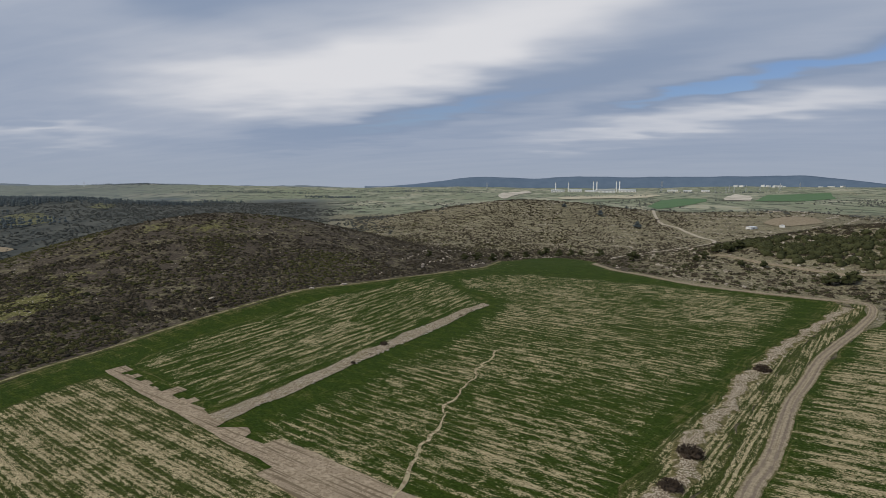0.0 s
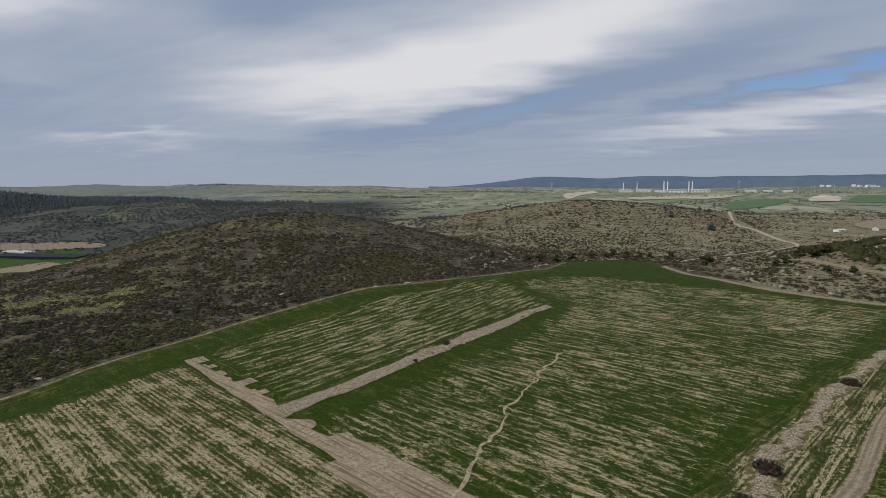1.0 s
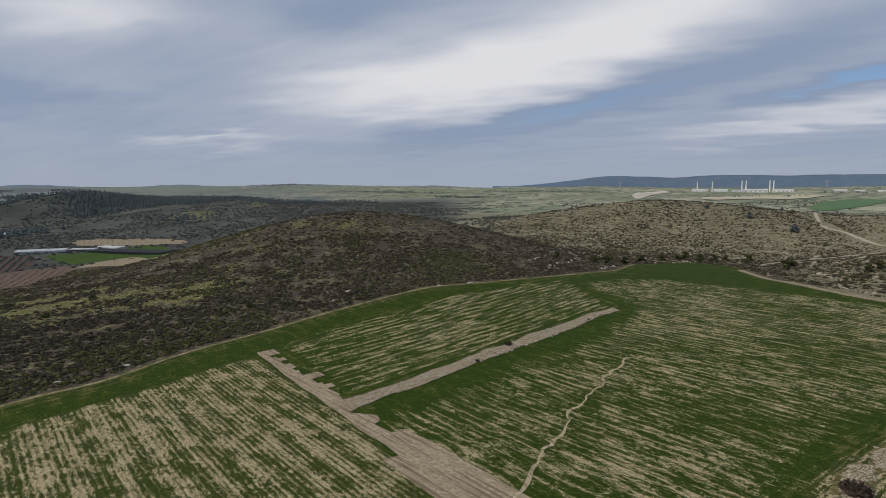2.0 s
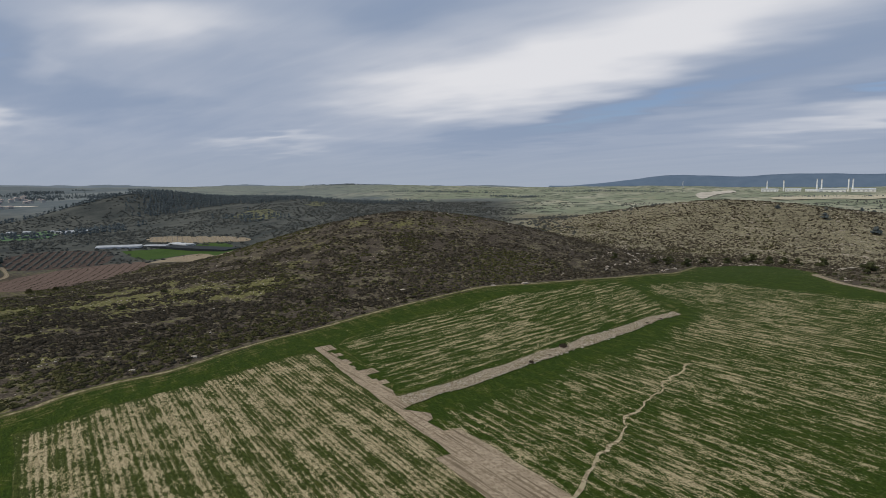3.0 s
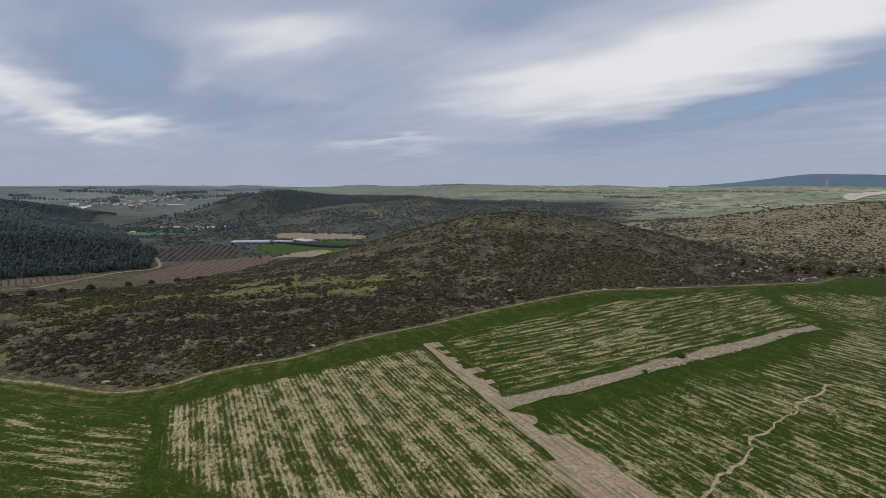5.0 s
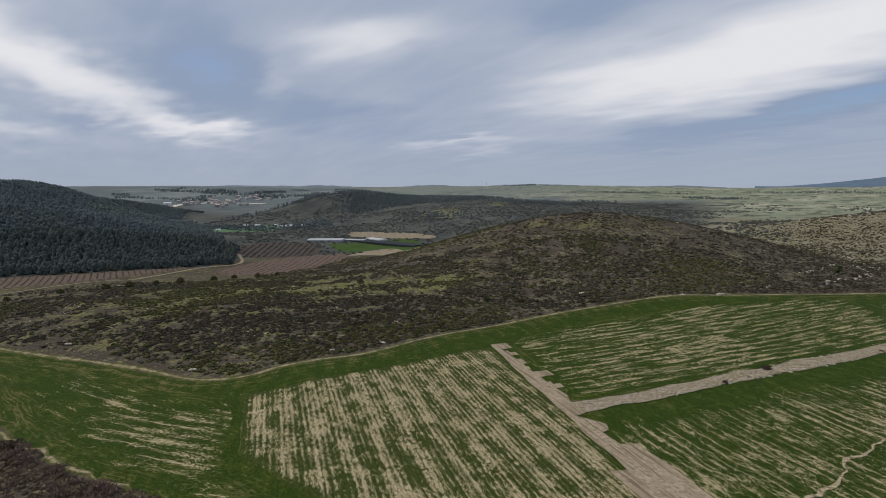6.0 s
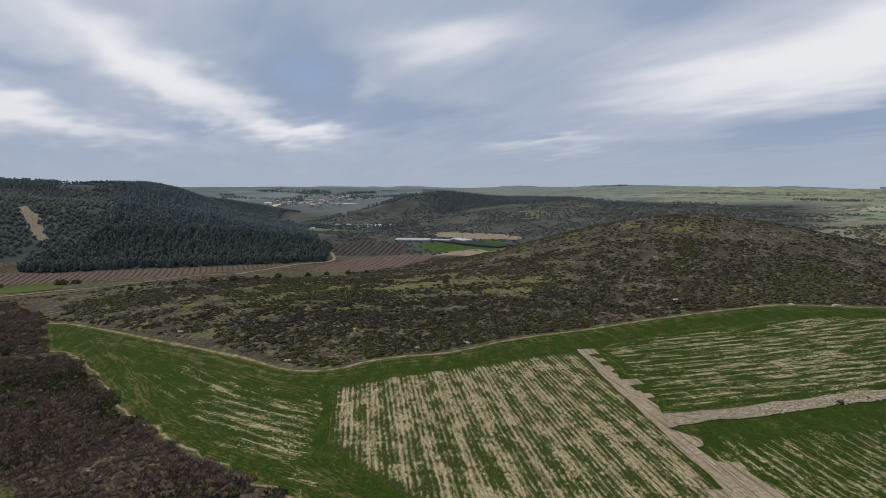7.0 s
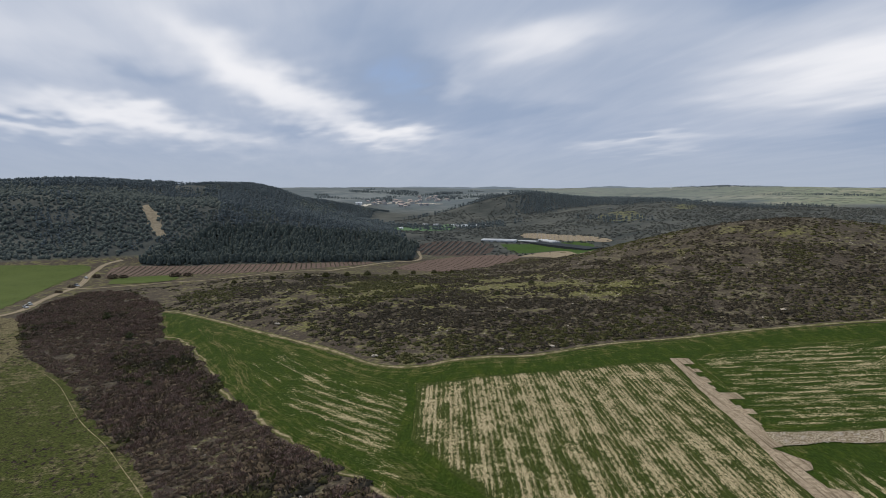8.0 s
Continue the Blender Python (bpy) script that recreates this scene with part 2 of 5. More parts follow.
GREEN_PLOT = [(-510, 442), (-452, 421), (-419, 458), (-300, 372), (-330, 430), (-445, 524), (-483, 487)]
PALE_PLOT = [(-436, 405), (-384, 405), (-270, 312), (-290, 350), (-405, 455), (-436, 440)]
VALLEY_STRIP = [(-684, 387), (-712, 516), (-832, 590), (-732, 424)]
HILL_TRACK = [(395, 1085), (370, 1000), (300, 800), (235, 613), (241, 567), (241, 517), (238, 483), (215, 460), (190, 455), (150, 440), (125, 415)]
FAR_GREEN_A = [(437, 1190), (425, 1095), (608, 1283), (789, 1665), (694, 1682)]
FAR_GREEN_B = [(774, 1394), (738, 1294), (1125, 1591), (1446, 2076), (1159, 1982)]
FIREBREAK = [(-640, 72), (-640, 84), (-576, 84), (-590, 74)]

CLEARING_A = [(-597, 715), (-624, 789), (-601, 825), (-530, 757), (-535, 709)]
CLEARING_B = [(-599, 932), (-618, 998), (-590, 1001), (-564, 929)]
VILLAGE_ROAD = [(-1400, 690), (-1547, 801), (-1575, 870), (-1600, 950), (-1515, 985), (-1440, 1010)]
FAR_VINES = [(-533, 501), (-560, 531), (-470, 566), (-430, 541)]
STRAW_FIELD = [(352, 1723), (470, 1960), (730, 2078), (780, 1989), (598, 1751), (362, 1574)]
QUARRY = [(193, 1982), (185, 1681), (257, 1979), (381, 2407), (417, 2779), (284, 2415)]
EARTHWORKS = [(834, 1655), (722, 1403), (742, 1362), (967, 1743), (1016, 1939)]
BARE_MOUND = [(316, 545), (322, 527), (345, 530), (374, 545), (386, 574), (365, 581), (335, 565)]
SLOPE_TRACK = [(160, 345), (167, 335), (172, 313), (177, 294), (187, 276), (198, 261), (225, 250)]

PINE_BLOCK = [(-519, 50), (-505, 76), (-484, 152), (-486, 243), (-484, 300), (-540, 345), (-572, 318), (-582, 230), (-588, 130), (-560, 90)]

BANK_SPINE = [(163, 219), (128, 189), (109, 170), (93, 155), (81, 142), (68, 126), (56, 112), (47, 101), (40, 91), (33, 83), (20, 66)]

ALL_SOWN = HILL_EDGE + FAR_EDGE[1:] + EAST_EDGE[1:] + BANK_WEST + [(-20, 50), (-52, 46)] + THICKET_EDGE[::-1][1:-1]
BANK = BANK_WEST + BANK_EAST[::-1]
VERGE = BANK_EAST + [(29, 56)] + TRACK_WEST[1:] + [(172, 222), (168, 226)]
EAST_FIELD = TRACK_EAST + [(190, 215), (230, 190), (200, 60), (60, 10)]
THICKET = THICKET_EDGE + [(-40, 20), (-70, 16)] + SOUTH_WEST_FIELD[1:9][::-1] + [(-313, -17), (-344, -9), (-373, 1), (-390, 9), (-392, 24), (-356, 34), (-298, 40)]
CLEARED = [ALL_SOWN, BANK, VERGE, EAST_FIELD, SOUTH_WEST_FIELD, VALLEY_GREEN, GRASS_STRIP, VINEYARD, BROWN_PLOT, ORCHARD, GREEN_PLOT, PALE_PLOT, VALLEY_STRIP, FAR_VINES, BARE_MOUND,
           FAR_GREEN_A, FAR_GREEN_B]


# ------------------------------------------------------------------ materials
def material(name, color, roughness=0.9, bump=None, strength=0.4, distance=0.1, metallic=0.0):
    """color(N) gives the base colour socket; bump(N), if any, the relief."""
    m = bpy.data.materials.new(name)
    m.use_nodes = True
    N = Net(m.node_tree)
    bsdf = N.add("ShaderNodeBsdfPrincipled")
    N.put(bsdf.inputs["Base Color"], color(N) if callable(color) else color)
    bsdf.inputs["Roughness"].default_value = roughness
    bsdf.inputs["Metallic"].default_value = metallic
    bsdf.inputs["Specular IOR Level"].default_value = 0.5 if roughness < 0.7 else 0.06
    if bump:
        b = N.add("ShaderNodeBump")
        b.inputs["Strength"].default_value, b.inputs["Distance"].default_value = strength, distance
        N.put(b.inputs["Height"], bump(N))
        N.put(bsdf.inputs["Normal"], b.outputs[0])
    N.put(N.add("ShaderNodeOutputMaterial").inputs[0], bsdf.outputs[0])
    return m


def place(N):
    return N.add("ShaderNodeNewGeometry").outputs["Position"]


def obj(N):
    return N.add("ShaderNodeTexCoord").outputs["Object"]


def fine(N, vector, scale, gain=2.4, detail=4.0, rough=0.6):
    """Noise stretched to fill 0 to 1."""
    n = N.noise(vector, scale, detail, rough)
    return N.math("ADD", N.math("MULTIPLY", N.math("SUBTRACT", n, 0.5), gain), 0.5, clamp=True)


def earth_color(N):
    p = place(N)
    mid = fine(N, p, 0.06, 2.4, 5)
    tuft, grit = fine(N, p, 0.33, 2.8, 4), fine(N, p, 1.3, 3.0, 3)
    soil = N.mix(grit, (0.040, 0.032, 0.025), (0.100, 0.084, 0.065))
    grass = N.mix(N.ramp(fine(N, p, 0.9, 3.0, 4), 0.3, 0.7), N.mix(grit, (0.052, 0.054, 0.020), (0.150, 0.145, 0.062)), N.mix(grit, (0.092, 0.090, 0.026), (0.235, 0.218, 0.100)))
    lush, rocky = N.attr("lush"), N.attr("rocky")
    dry = N.mix(rocky, N.mix(grit, (0.062, 0.056, 0.034), (0.205, 0.182, 0.112)), N.mix(grit, (0.095, 0.088, 0.054), (0.340, 0.310, 0.205)))
    d = N.math("ADD", N.math("MULTIPLY", mid, 0.4), N.math("MULTIPLY", tuft, 0.5))
    a = N.mix(N.ramp(N.math("ADD", d, N.math("MULTIPLY", rocky, 0.45)), 0.42, 0.78), soil, dry)
    level = N.add("ShaderNodeSeparateXYZ")
    N.put(level.inputs[0], p)
    bench = N.math("SINE", N.math("ADD", N.math("MULTIPLY", level.outputs[2], 2.4), N.math("MULTIPLY", mid, 11.0)))
    a = N.mix(N.math("MULTIPLY", N.ramp(N.math("ADD", bench, N.math("MULTIPLY", N.math("SUBTRACT", tuft, 0.5), 2.6)), 0.0, 1.0), N.math("MULTIPLY", rocky, 0.55)), a, soil)
    g = N.math("ADD", N.math("MULTIPLY", tuft, 0.45), N.math("MULTIPLY", mid, 0.35))
    a = N.mix(N.ramp(N.math("ADD", g, lush), 0.74, 1.02), a, grass)
    # open grazing land further off: broad green and straw patches, paled with painted haze
    q = N.mapping(p, scale=(1, 2.2, 1))
    broad, patch = fine(N, q, 0.010, 2.6, 5), fine(N, q, 0.035, 2.8, 4)
    field = N.mix(N.ramp(broad, 0.25, 0.75), (0.215, 0.240, 0.165), (0.370, 0.362, 0.275))
    vast = fine(N, N.mapping(p, scale=(1, 1.6, 1)), 0.0026, 2.8, 4)
    field = N.mix(N.ramp(vast, 0.3, 0.7), field, N.mix(patch, (0.175, 0.205, 0.135), (0.285, 0.300, 0.205)))
    field = N.mix(N.ramp(patch, 0.48, 0.76), field, (0.105, 0.122, 0.088))
    field = N.mix(N.ramp(N.math("ADD", N.math("MULTIPLY", broad, 0.4), N.math("MULTIPLY", fine(N, p, 0.05), 0.6)), 0.66, 0.8), field, (0.32, 0.295, 0.19))
    # haze put into the colour: greyed at middle range, blue-grey further off
    field = N.mix(N.attr("dim_haze"), field, N.mix(N.attr("far"), N.mix(patch, (0.050, 0.057, 0.054), (0.108, 0.112, 0.098)), N.mix(N.ramp(vast, 0.3, 0.7), N.mix(patch, (0.100, 0.122, 0.130), (0.140, 0.162, 0.166)), N.mix(patch, (0.135, 0.158, 0.160), (0.215, 0.236, 0.230)))))
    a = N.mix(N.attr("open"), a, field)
    # pale limestone showing through
    s = N.math("ADD", N.math("MULTIPLY", fine(N, p, 0.7, 3.0, 3), 0.55), N.math("MULTIPLY", mid, 0.25))
    stone = N.ramp(N.math("ADD", s, N.math("MULTIPLY", rocky, 0.22)), 0.80, 0.88)
    return N.mix(stone, a, N.mix(grit, (0.24, 0.215, 0.175), (0.46, 0.42, 0.35)))


def relief(scale, detail=6.0):
    return lambda N: N.noise(place(N), scale, detail, 0.7)


EARTH = material("scrubland earth", earth_color, 0.95, relief(0.9), 0.6, 0.4)


def crop_material(name, bare_share, band=6.0, bands=0.3, patch=0.35, streak=0.3, broad=0.2, across=1.2, along=0.05, row=0.10, row_gap=0.55, speck=0.30, bend=0.0, sharp=0.16, olive=0.0, blob=(0.26, 0.10), thin_lines=False):
    """Young cereal drilled in rows along the object's y axis, thin and patchy away from the headlands."""
    def color(N):
        o = obj(N)
        sep = N.add("ShaderNodeSeparateXYZ")
        N.put(sep.inputs[0], o)
        x, y = sep.outputs[0], sep.outputs[1]
        if bend:
            x = N.math("ADD", x, N.math("MULTIPLY", N.math("MULTIPLY", y, y), bend))

        def stretch(a, b):
            c = N.add("ShaderNodeCombineXYZ")
            N.put(c.inputs[0], N.math("MULTIPLY", x, a))
            N.put(c.inputs[1], N.math("MULTIPLY", y, b))
            return c.outputs[0]

        def off(v, w):
            return N.math("MULTIPLY", N.math("SUBTRACT", v, 0.5), w)
        wide = fine(N, stretch(0.030, 0.022), 1.0, 3.0, 3)
        blot = fine(N, stretch(*blob), 1.0, 3.0, 5, 0.68)
        thread = fine(N, stretch(across, along), 1.0, 3.2, 4, 0.70)
        dots = N.math("ADD", N.math("MULTIPLY", fine(N, stretch(5.2, 2.4), 1.0, 4.2, 2, 0.8), 0.5), N.math("MULTIPLY", fine(N, stretch(2.2, 0.8), 1.0, 4.2, 3, 0.8), 0.5))
        wave = N.math("MULTIPLY_ADD", N.math("SINE", N.math("ADD", N.math("MULTIPLY", x, 6.28318 / band), N.math("MULTIPLY", wide, 4.0 if thin_lines else 2.0))), 0.5, 0.5)
        if thin_lines:
            wave = N.math("POWER", wave, 1.5)
        rows = N.math("MULTIPLY_ADD", N.math("SINE", N.math("MULTIPLY", x, 6.28318 / row_gap)), 0.5, 0.5)
        v = off(wave, bands)
        for value, w in ((blot, patch), (thread, streak), (wide, broad), (dots, speck), (rows, row)):
            v = N.math("ADD", v, off(value, w))
        v = N.math("ADD", v, N.math("MULTIPLY", N.math("SUBTRACT", N.attr("thin"), 1.0), 0.42))
        bare = N.ramp(v, 0.5 - bare_share - sharp / 2, 0.5 - bare_share + sharp / 2)
        soil = N.mix(dots, (0.115, 0.090, 0.044), (0.57, 0.485, 0.305))
        soil = N.mix(N.ramp(thread, 0.25, 0.55, 0.55, 0.0), soil, N.mix(dots, (0.075, 0.066, 0.024), (0.27, 0.228, 0.115)))
        leaf = N.mix(dots, (0.005, 0.017, 0.001), (0.032, 0.072, 0.004))
        leaf = N.mix(N.ramp(blot, 0.35, 0.85), leaf, N.mix(dots, (0.011, 0.026, 0.001), (0.058, 0.094, 0.006)))
        leaf = N.mix(N.ramp(N.math("MULTIPLY", thread, N.attr("thin")), 0.45, 0.95), leaf, N.mix(dots, (0.022, 0.034, 0.003), (0.080, 0.100, 0.014)))
        # headland drills follow the field's edge, yellowed where wheels turn
        lines = N.add("ShaderNodeCombineXYZ")
        N.put(lines.inputs[0], N.math("MULTIPLY", N.attr("rim"), 1.3))
        N.put(lines.inputs[1], N.math("MULTIPLY", N.math("ADD", x, y), 0.05))
        turned = N.math("ADD", N.math("MULTIPLY", fine(N, lines.outputs[0], 1.0, 3.0, 4, 0.65), 0.6), N.math("MULTIPLY", blot, 0.4))
        turned = N.math("SUBTRACT", N.math("ADD", turned, N.math("MULTIPLY", dots, 0.25)), N.math("MULTIPLY", N.ramp(N.attr("rim"), 1.0, 9.0), 0.22))
        worn = N.math("MULTIPLY", N.ramp(turned, 0.58, 0.90), N.ramp(N.attr("thin"), 0.0, 0.8, 1.0, 0.0))
        leaf = N.mix(worn, leaf, N.mix(dots, (0.045, 0.048, 0.012), (0.200, 0.178, 0.074)))
        if olive:
            leaf = N.mix(olive, leaf, N.mix(dots, (0.026, 0.030, 0.008), (0.105, 0.105, 0.036)))
        return N.mix(bare, leaf, soil)
    return material(name, color, 0.92, lambda N: N.noise(obj(N), 2.6, 5, 0.75), 0.6, 0.2)


CROP_WEST = crop_material("thin cereal in drilled rows", 0.445, 6.0, 0.20, 0.48, 0.12, 0.12, 0.9, 0.06, 0.22, 1.2, 0.50, sharp=0.26, olive=0.45, blob=(0.26, 0.18))
CROP_EAST = crop_material("patchy cereal", 0.355, 2.6, 0.17, 0.48, 0.34, 0.24, 0.95, 0.100, 0.0, 0.95, 0.64, sharp=0.16, olive=0.2, blob=(0.32, 0.13), thin_lines=True)
CROP_NORTH = crop_material("cereal in narrow strips", 0.35, 3.4, 0.19, 0.44, 0.34, 0.18, 0.80, 0.070, 0.0, 0.95, 0.62, sharp=0.16, olive=0.18, blob=(0.30, 0.10), thin_lines=True)
CROP_TIP = crop_material("cereal in curved drills", 0.385, 3.2, 0.18, 0.42, 0.34, 0.26, 0.60, 0.050, 0.0, 0.95, 0.58, bend=0.0014, sharp=0.18, olive=0.22, blob=(0.24, 0.085), thin_lines=True)
CROP_SPARSE = crop_material("sparse winter grass", 0.52, 1.3, 0.20, 0.34, 0.34, 0.14, 1.1, 0.05, 0.10, 0.9, 0.60, sharp=0.20, olive=0.5)
CROP_SIDE = crop_material("patchy cereal beside the track", 0.49, 3.4, 0.17, 0.46, 0.32, 0.14, 0.62, 0.060, 0.0, 0.95, 0.56, sharp=0.16, olive=0.2, blob=(0.28, 0.13), thin_lines=True)


def pasture_color(N):
    p = place(N)
    grit, tuft, mid = fine(N, p, 2.0, 3.0, 3), fine(N, p, 0.45, 3.0, 5, 0.7), fine(N, p, 0.035, 2.8, 4)
    sep = N.add("ShaderNodeSeparateXYZ")
    N.put(sep.inputs[0], p)
    a = N.mix(grit, (0.020, 0.030, 0.006), (0.080, 0.090, 0.024))
    tan = N.mix(grit, (0.070, 0.060, 0.030), (0.200, 0.172, 0.098))
    dry = N.math("ADD", N.math("MULTIPLY", tuft, 0.55), N.math("ADD", N.math("MULTIPLY", mid, 0.35), N.ramp(sep.outputs[0], -300.0, -170.0, 0.42, 0.0)))
    a = N.mix(N.ramp(dry, 0.42, 0.80), a, tan)
    return N.mix(N.ramp(fine(N, p, 0.8, 3.4, 3), 0.20, 0.08), a, (0.030, 0.026, 0.015))


def green_color(lo, hi):
    return lambda N: N.mix(fine(N, place(N), 0.05, 2.4, 5), N.mix(fine(N, place(N), 0.8), lo, hi), hi)


PASTURE = material("olive winter pasture", pasture_color, 0.95, relief(1.6), 0.5, 0.2)
DEEP_GREEN = material("deep green crop", green_color((0.026, 0.056, 0.012), (0.058, 0.100, 0.024)), 0.9, relief(1.5), 0.4, 0.2)
LUSH_GREEN = material("bright green crop", green_color((0.042, 0.066, 0.013), (0.084, 0.112, 0.030)), 0.9, relief(1.5), 0.4, 0.2)
# crop green paled and blued, haze over the far fields painted in
HAZY_GREEN = material("hazy distant green crop", green_color((0.074, 0.138, 0.066), (0.112, 0.186, 0.094)), 0.9)


def gravel_color(lo, hi, tint, stone=None, cover=0.7):
    def color(N):
        p = place(N)
        a = N.mix(fine(N, p, 1.6, 4.0, 2), lo, hi)
        a = N.mix(N.ramp(fine(N, p, 0.22, 2.6, 5), 0.45, 0.85), a, tint)
        if stone:
            a = N.mix(N.ramp(fine(N, p, 3.2, 3.2, 2), cover, cover + 0.1), a, stone)
        return a
    return color


def strip_color(N):
    # long faint wheel and harrow marks running down the strip
    marks = fine(N, N.mapping(place(N), rot=(0, 0, radians(-35)), scale=(16.0, 0.55, 1)), 1.0, 3.4, 3)
    a = gravel_color((0.25, 0.198, 0.135), (0.42, 0.345, 0.25), (0.31, 0.25, 0.178), (0.15, 0.115, 0.078), 0.82)(N)
    return N.mix(N.ramp(marks, 0.62, 0.85), a, (0.17, 0.134, 0.088))


BARE_EARTH = material("bare pale earth", strip_color, 0.95, relief(3.0), 0.5, 0.12)
STONY = material("stony ground", gravel_color((0.135, 0.105, 0.066), (0.31, 0.255, 0.178), (0.165, 0.138, 0.076), (0.48, 0.42, 0.33), 0.62), 0.95, relief(2.2), 0.9, 0.3)
def bank_color(N):
    p = place(N)
    grit = fine(N, p, 1.6, 3.2, 3)
    stones = gravel_color((0.135, 0.105, 0.066), (0.34, 0.28, 0.195), (0.165, 0.138, 0.076), (0.52, 0.455, 0.36), 0.58)(N)
    weeds = N.mix(grit, (0.055, 0.056, 0.018), (0.20, 0.175, 0.080))
    edge = N.math("ADD", N.math("ABSOLUTE", N.attr("across")), N.math("MULTIPLY", N.math("SUBTRACT", fine(N, p, 0.45, 2.8, 4), 0.5), 1.1))
    return N.mix(N.ramp(edge, 0.55, 0.85), stones, weeds)


STONY_BANK = material("stony bank with weeds", bank_color, 0.95, relief(2.2), 0.9, 0.3)
GULLY_SOIL = material("washed out soil", gravel_color((0.17, 0.13, 0.075), (0.58, 0.50, 0.34), (0.42, 0.36, 0.23)), 0.95, relief(1.5), 0.9, 0.5)


def track_color(N):
    p = place(N)
    u = N.attr("across")
    rut = N.math("ABSOLUTE", N.math("SUBTRACT", N.math("ABSOLUTE", u), 0.42))
    lines = N.add("ShaderNodeCombineXYZ")
    N.put(lines.inputs[0], N.math("MULTIPLY", u, 7.0))
    grit = N.math("ADD", N.math("MULTIPLY", fine(N, p, 1.6, 2.8, 3), 0.55), N.math("MULTIPLY", fine(N, N.vec("ADD", lines.outputs[0], N.vec("MULTIPLY", p, (0.05, 0.05, 0.05))), 1.0, 2.8, 3), 0.45))
    worn = N.ramp(N.math("ADD", rut, N.math("MULTIPLY", fine(N, p, 0.5), 0.22)), 0.14, 0.34)
    tread = N.mix(grit, (0.140, 0.112, 0.084), (0.27, 0.222, 0.168))
    edge = N.mix(grit, (0.165, 0.132, 0.085), (0.42, 0.355, 0.25))
    verge = N.ramp(N.math("ADD", N.math("ABSOLUTE", u), N.math("MULTIPLY", fine(N, p, 0.7), 0.5)), 1.0, 1.25)
    return N.mix(verge, N.mix(worn, tread, edge), N.mix(grit, (0.07, 0.075, 0.025), (0.16, 0.14, 0.065)))


DIRT_TRACK = material("rutted dirt track", track_color, 0.95, relief(2.0), 0.6, 0.2)


def straw_color(N):
    p = place(N)
    grit = fine(N, p, 1.4, 3.0, 3)
    a = N.mix(grit, (0.115, 0.096, 0.050), (0.38, 0.325, 0.205))
    return N.mix(N.ramp(N.math("ADD", N.math("ABSOLUTE", N.attr("across")), fine(N, p, 0.35)), 0.6, 1.1), a, N.mix(grit, (0.05, 0.06, 0.018), (0.12, 0.12, 0.045)))


STRAW_TRACK = material("dry grass track", straw_color, 0.95, relief(2.0), 0.6, 0.2)


def two_tone(a, b, scale=0.5):
    return lambda N: N.mix(fine(N, place(N), scale, 2.6, 5), a, b)


PALE_TRACK = material("pale limestone track", two_tone((0.30, 0.265, 0.205), (0.52, 0.465, 0.375), 0.6), 0.95, relief(1.5), 0.5, 0.2)
TILLED = material("reddish tilled soil", two_tone((0.092, 0.064, 0.052), (0.180, 0.132, 0.108)), 0.95, relief(0.8), 0.6, 0.4)
TILLED_DARK = material("dark tilled soil", two_tone((0.055, 0.040, 0.034), (0.115, 0.088, 0.074)), 0.95, relief(0.8), 0.6, 0.4)
CHALK = material("pale chalky ground", two_tone((0.30, 0.27, 0.215), (0.72, 0.67, 0.58), 0.02), 0.95)
STRAW_FAR = material("pale straw stubble", two_tone((0.36, 0.33, 0.23), (0.56, 0.51, 0.385), 0.05), 0.95)
PALE_SOIL = material("pale fallow soil", two_tone((0.19, 0.155, 0.105), (0.34, 0.285, 0.20)), 0.95, relief(0.8), 0.5, 0.3)

MEADOW = material("thin pale grass", two_tone((0.085, 0.092, 0.05), (0.185, 0.178, 0.105), 0.12), 0.95, relief(0.8), 0.5, 0.3)


def foliage(name, dark, light, tips, rough=0.85):
    def color(N):
        rnd = N.add("ShaderNodeNewGeometry").outputs["Random Per Island"]
        a = N.mix(rnd, dark, light)
        return N.mix(N.math("MULTIPLY", fine(N, place(N), 0.9, 2.6, 3), 0.7), a, tips)
    return material(name, color, rough)


SCRUB = foliage("scrub foliage", (0.034, 0.029, 0.021), (0.104, 0.087, 0.066), (0.066, 0.058, 0.036))
SCRUB_GREEN = foliage("green scrub foliage", (0.040, 0.042, 0.017), (0.106, 0.102, 0.042), (0.086, 0.084, 0.034))
SCRUB_PALE = foliage("dry grey scrub", (0.110, 0.094, 0.070), (0.20, 0.17, 0.125), (0.145, 0.135, 0.080))
THORN = foliage("bare reddish thicket", (0.150, 0.102, 0.084), (0.262, 0.180, 0.150), (0.190, 0.140, 0.108))
# needles lifted and blued: haze over the plantation is in the colour
PINE = foliage("hazy pine needles", (0.054, 0.066, 0.061), (0.074, 0.089, 0.079), (0.068, 0.083, 0.071))
LEAF = foliage("evergreen leaves", (0.028, 0.034, 0.016), (0.074, 0.079, 0.036), (0.072, 0.077, 0.035))
# paler, bluer foliage with the haze of distance put into the base colours
HAZY_WOOD = foliage("hazy far woodland", (0.082, 0.099, 0.106), (0.116, 0.136, 0.140), (0.106, 0.126, 0.124))
HAZY_OAK = foliage("hazy far oak scrub", (0.072, 0.085, 0.080), (0.108, 0.123, 0.108), (0.098, 0.113, 0.094))
HAZY_SCRUB = foliage("hazy far scrub", (0.062, 0.066, 0.063), (0.118, 0.120, 0.110), (0.098, 0.105, 0.086))
BARK = material("grey brown bark", lambda N: N.mix(N.noise(place(N), 5.0, 5), (0.06, 0.045, 0.035), (0.13, 0.105, 0.085)), 0.9)
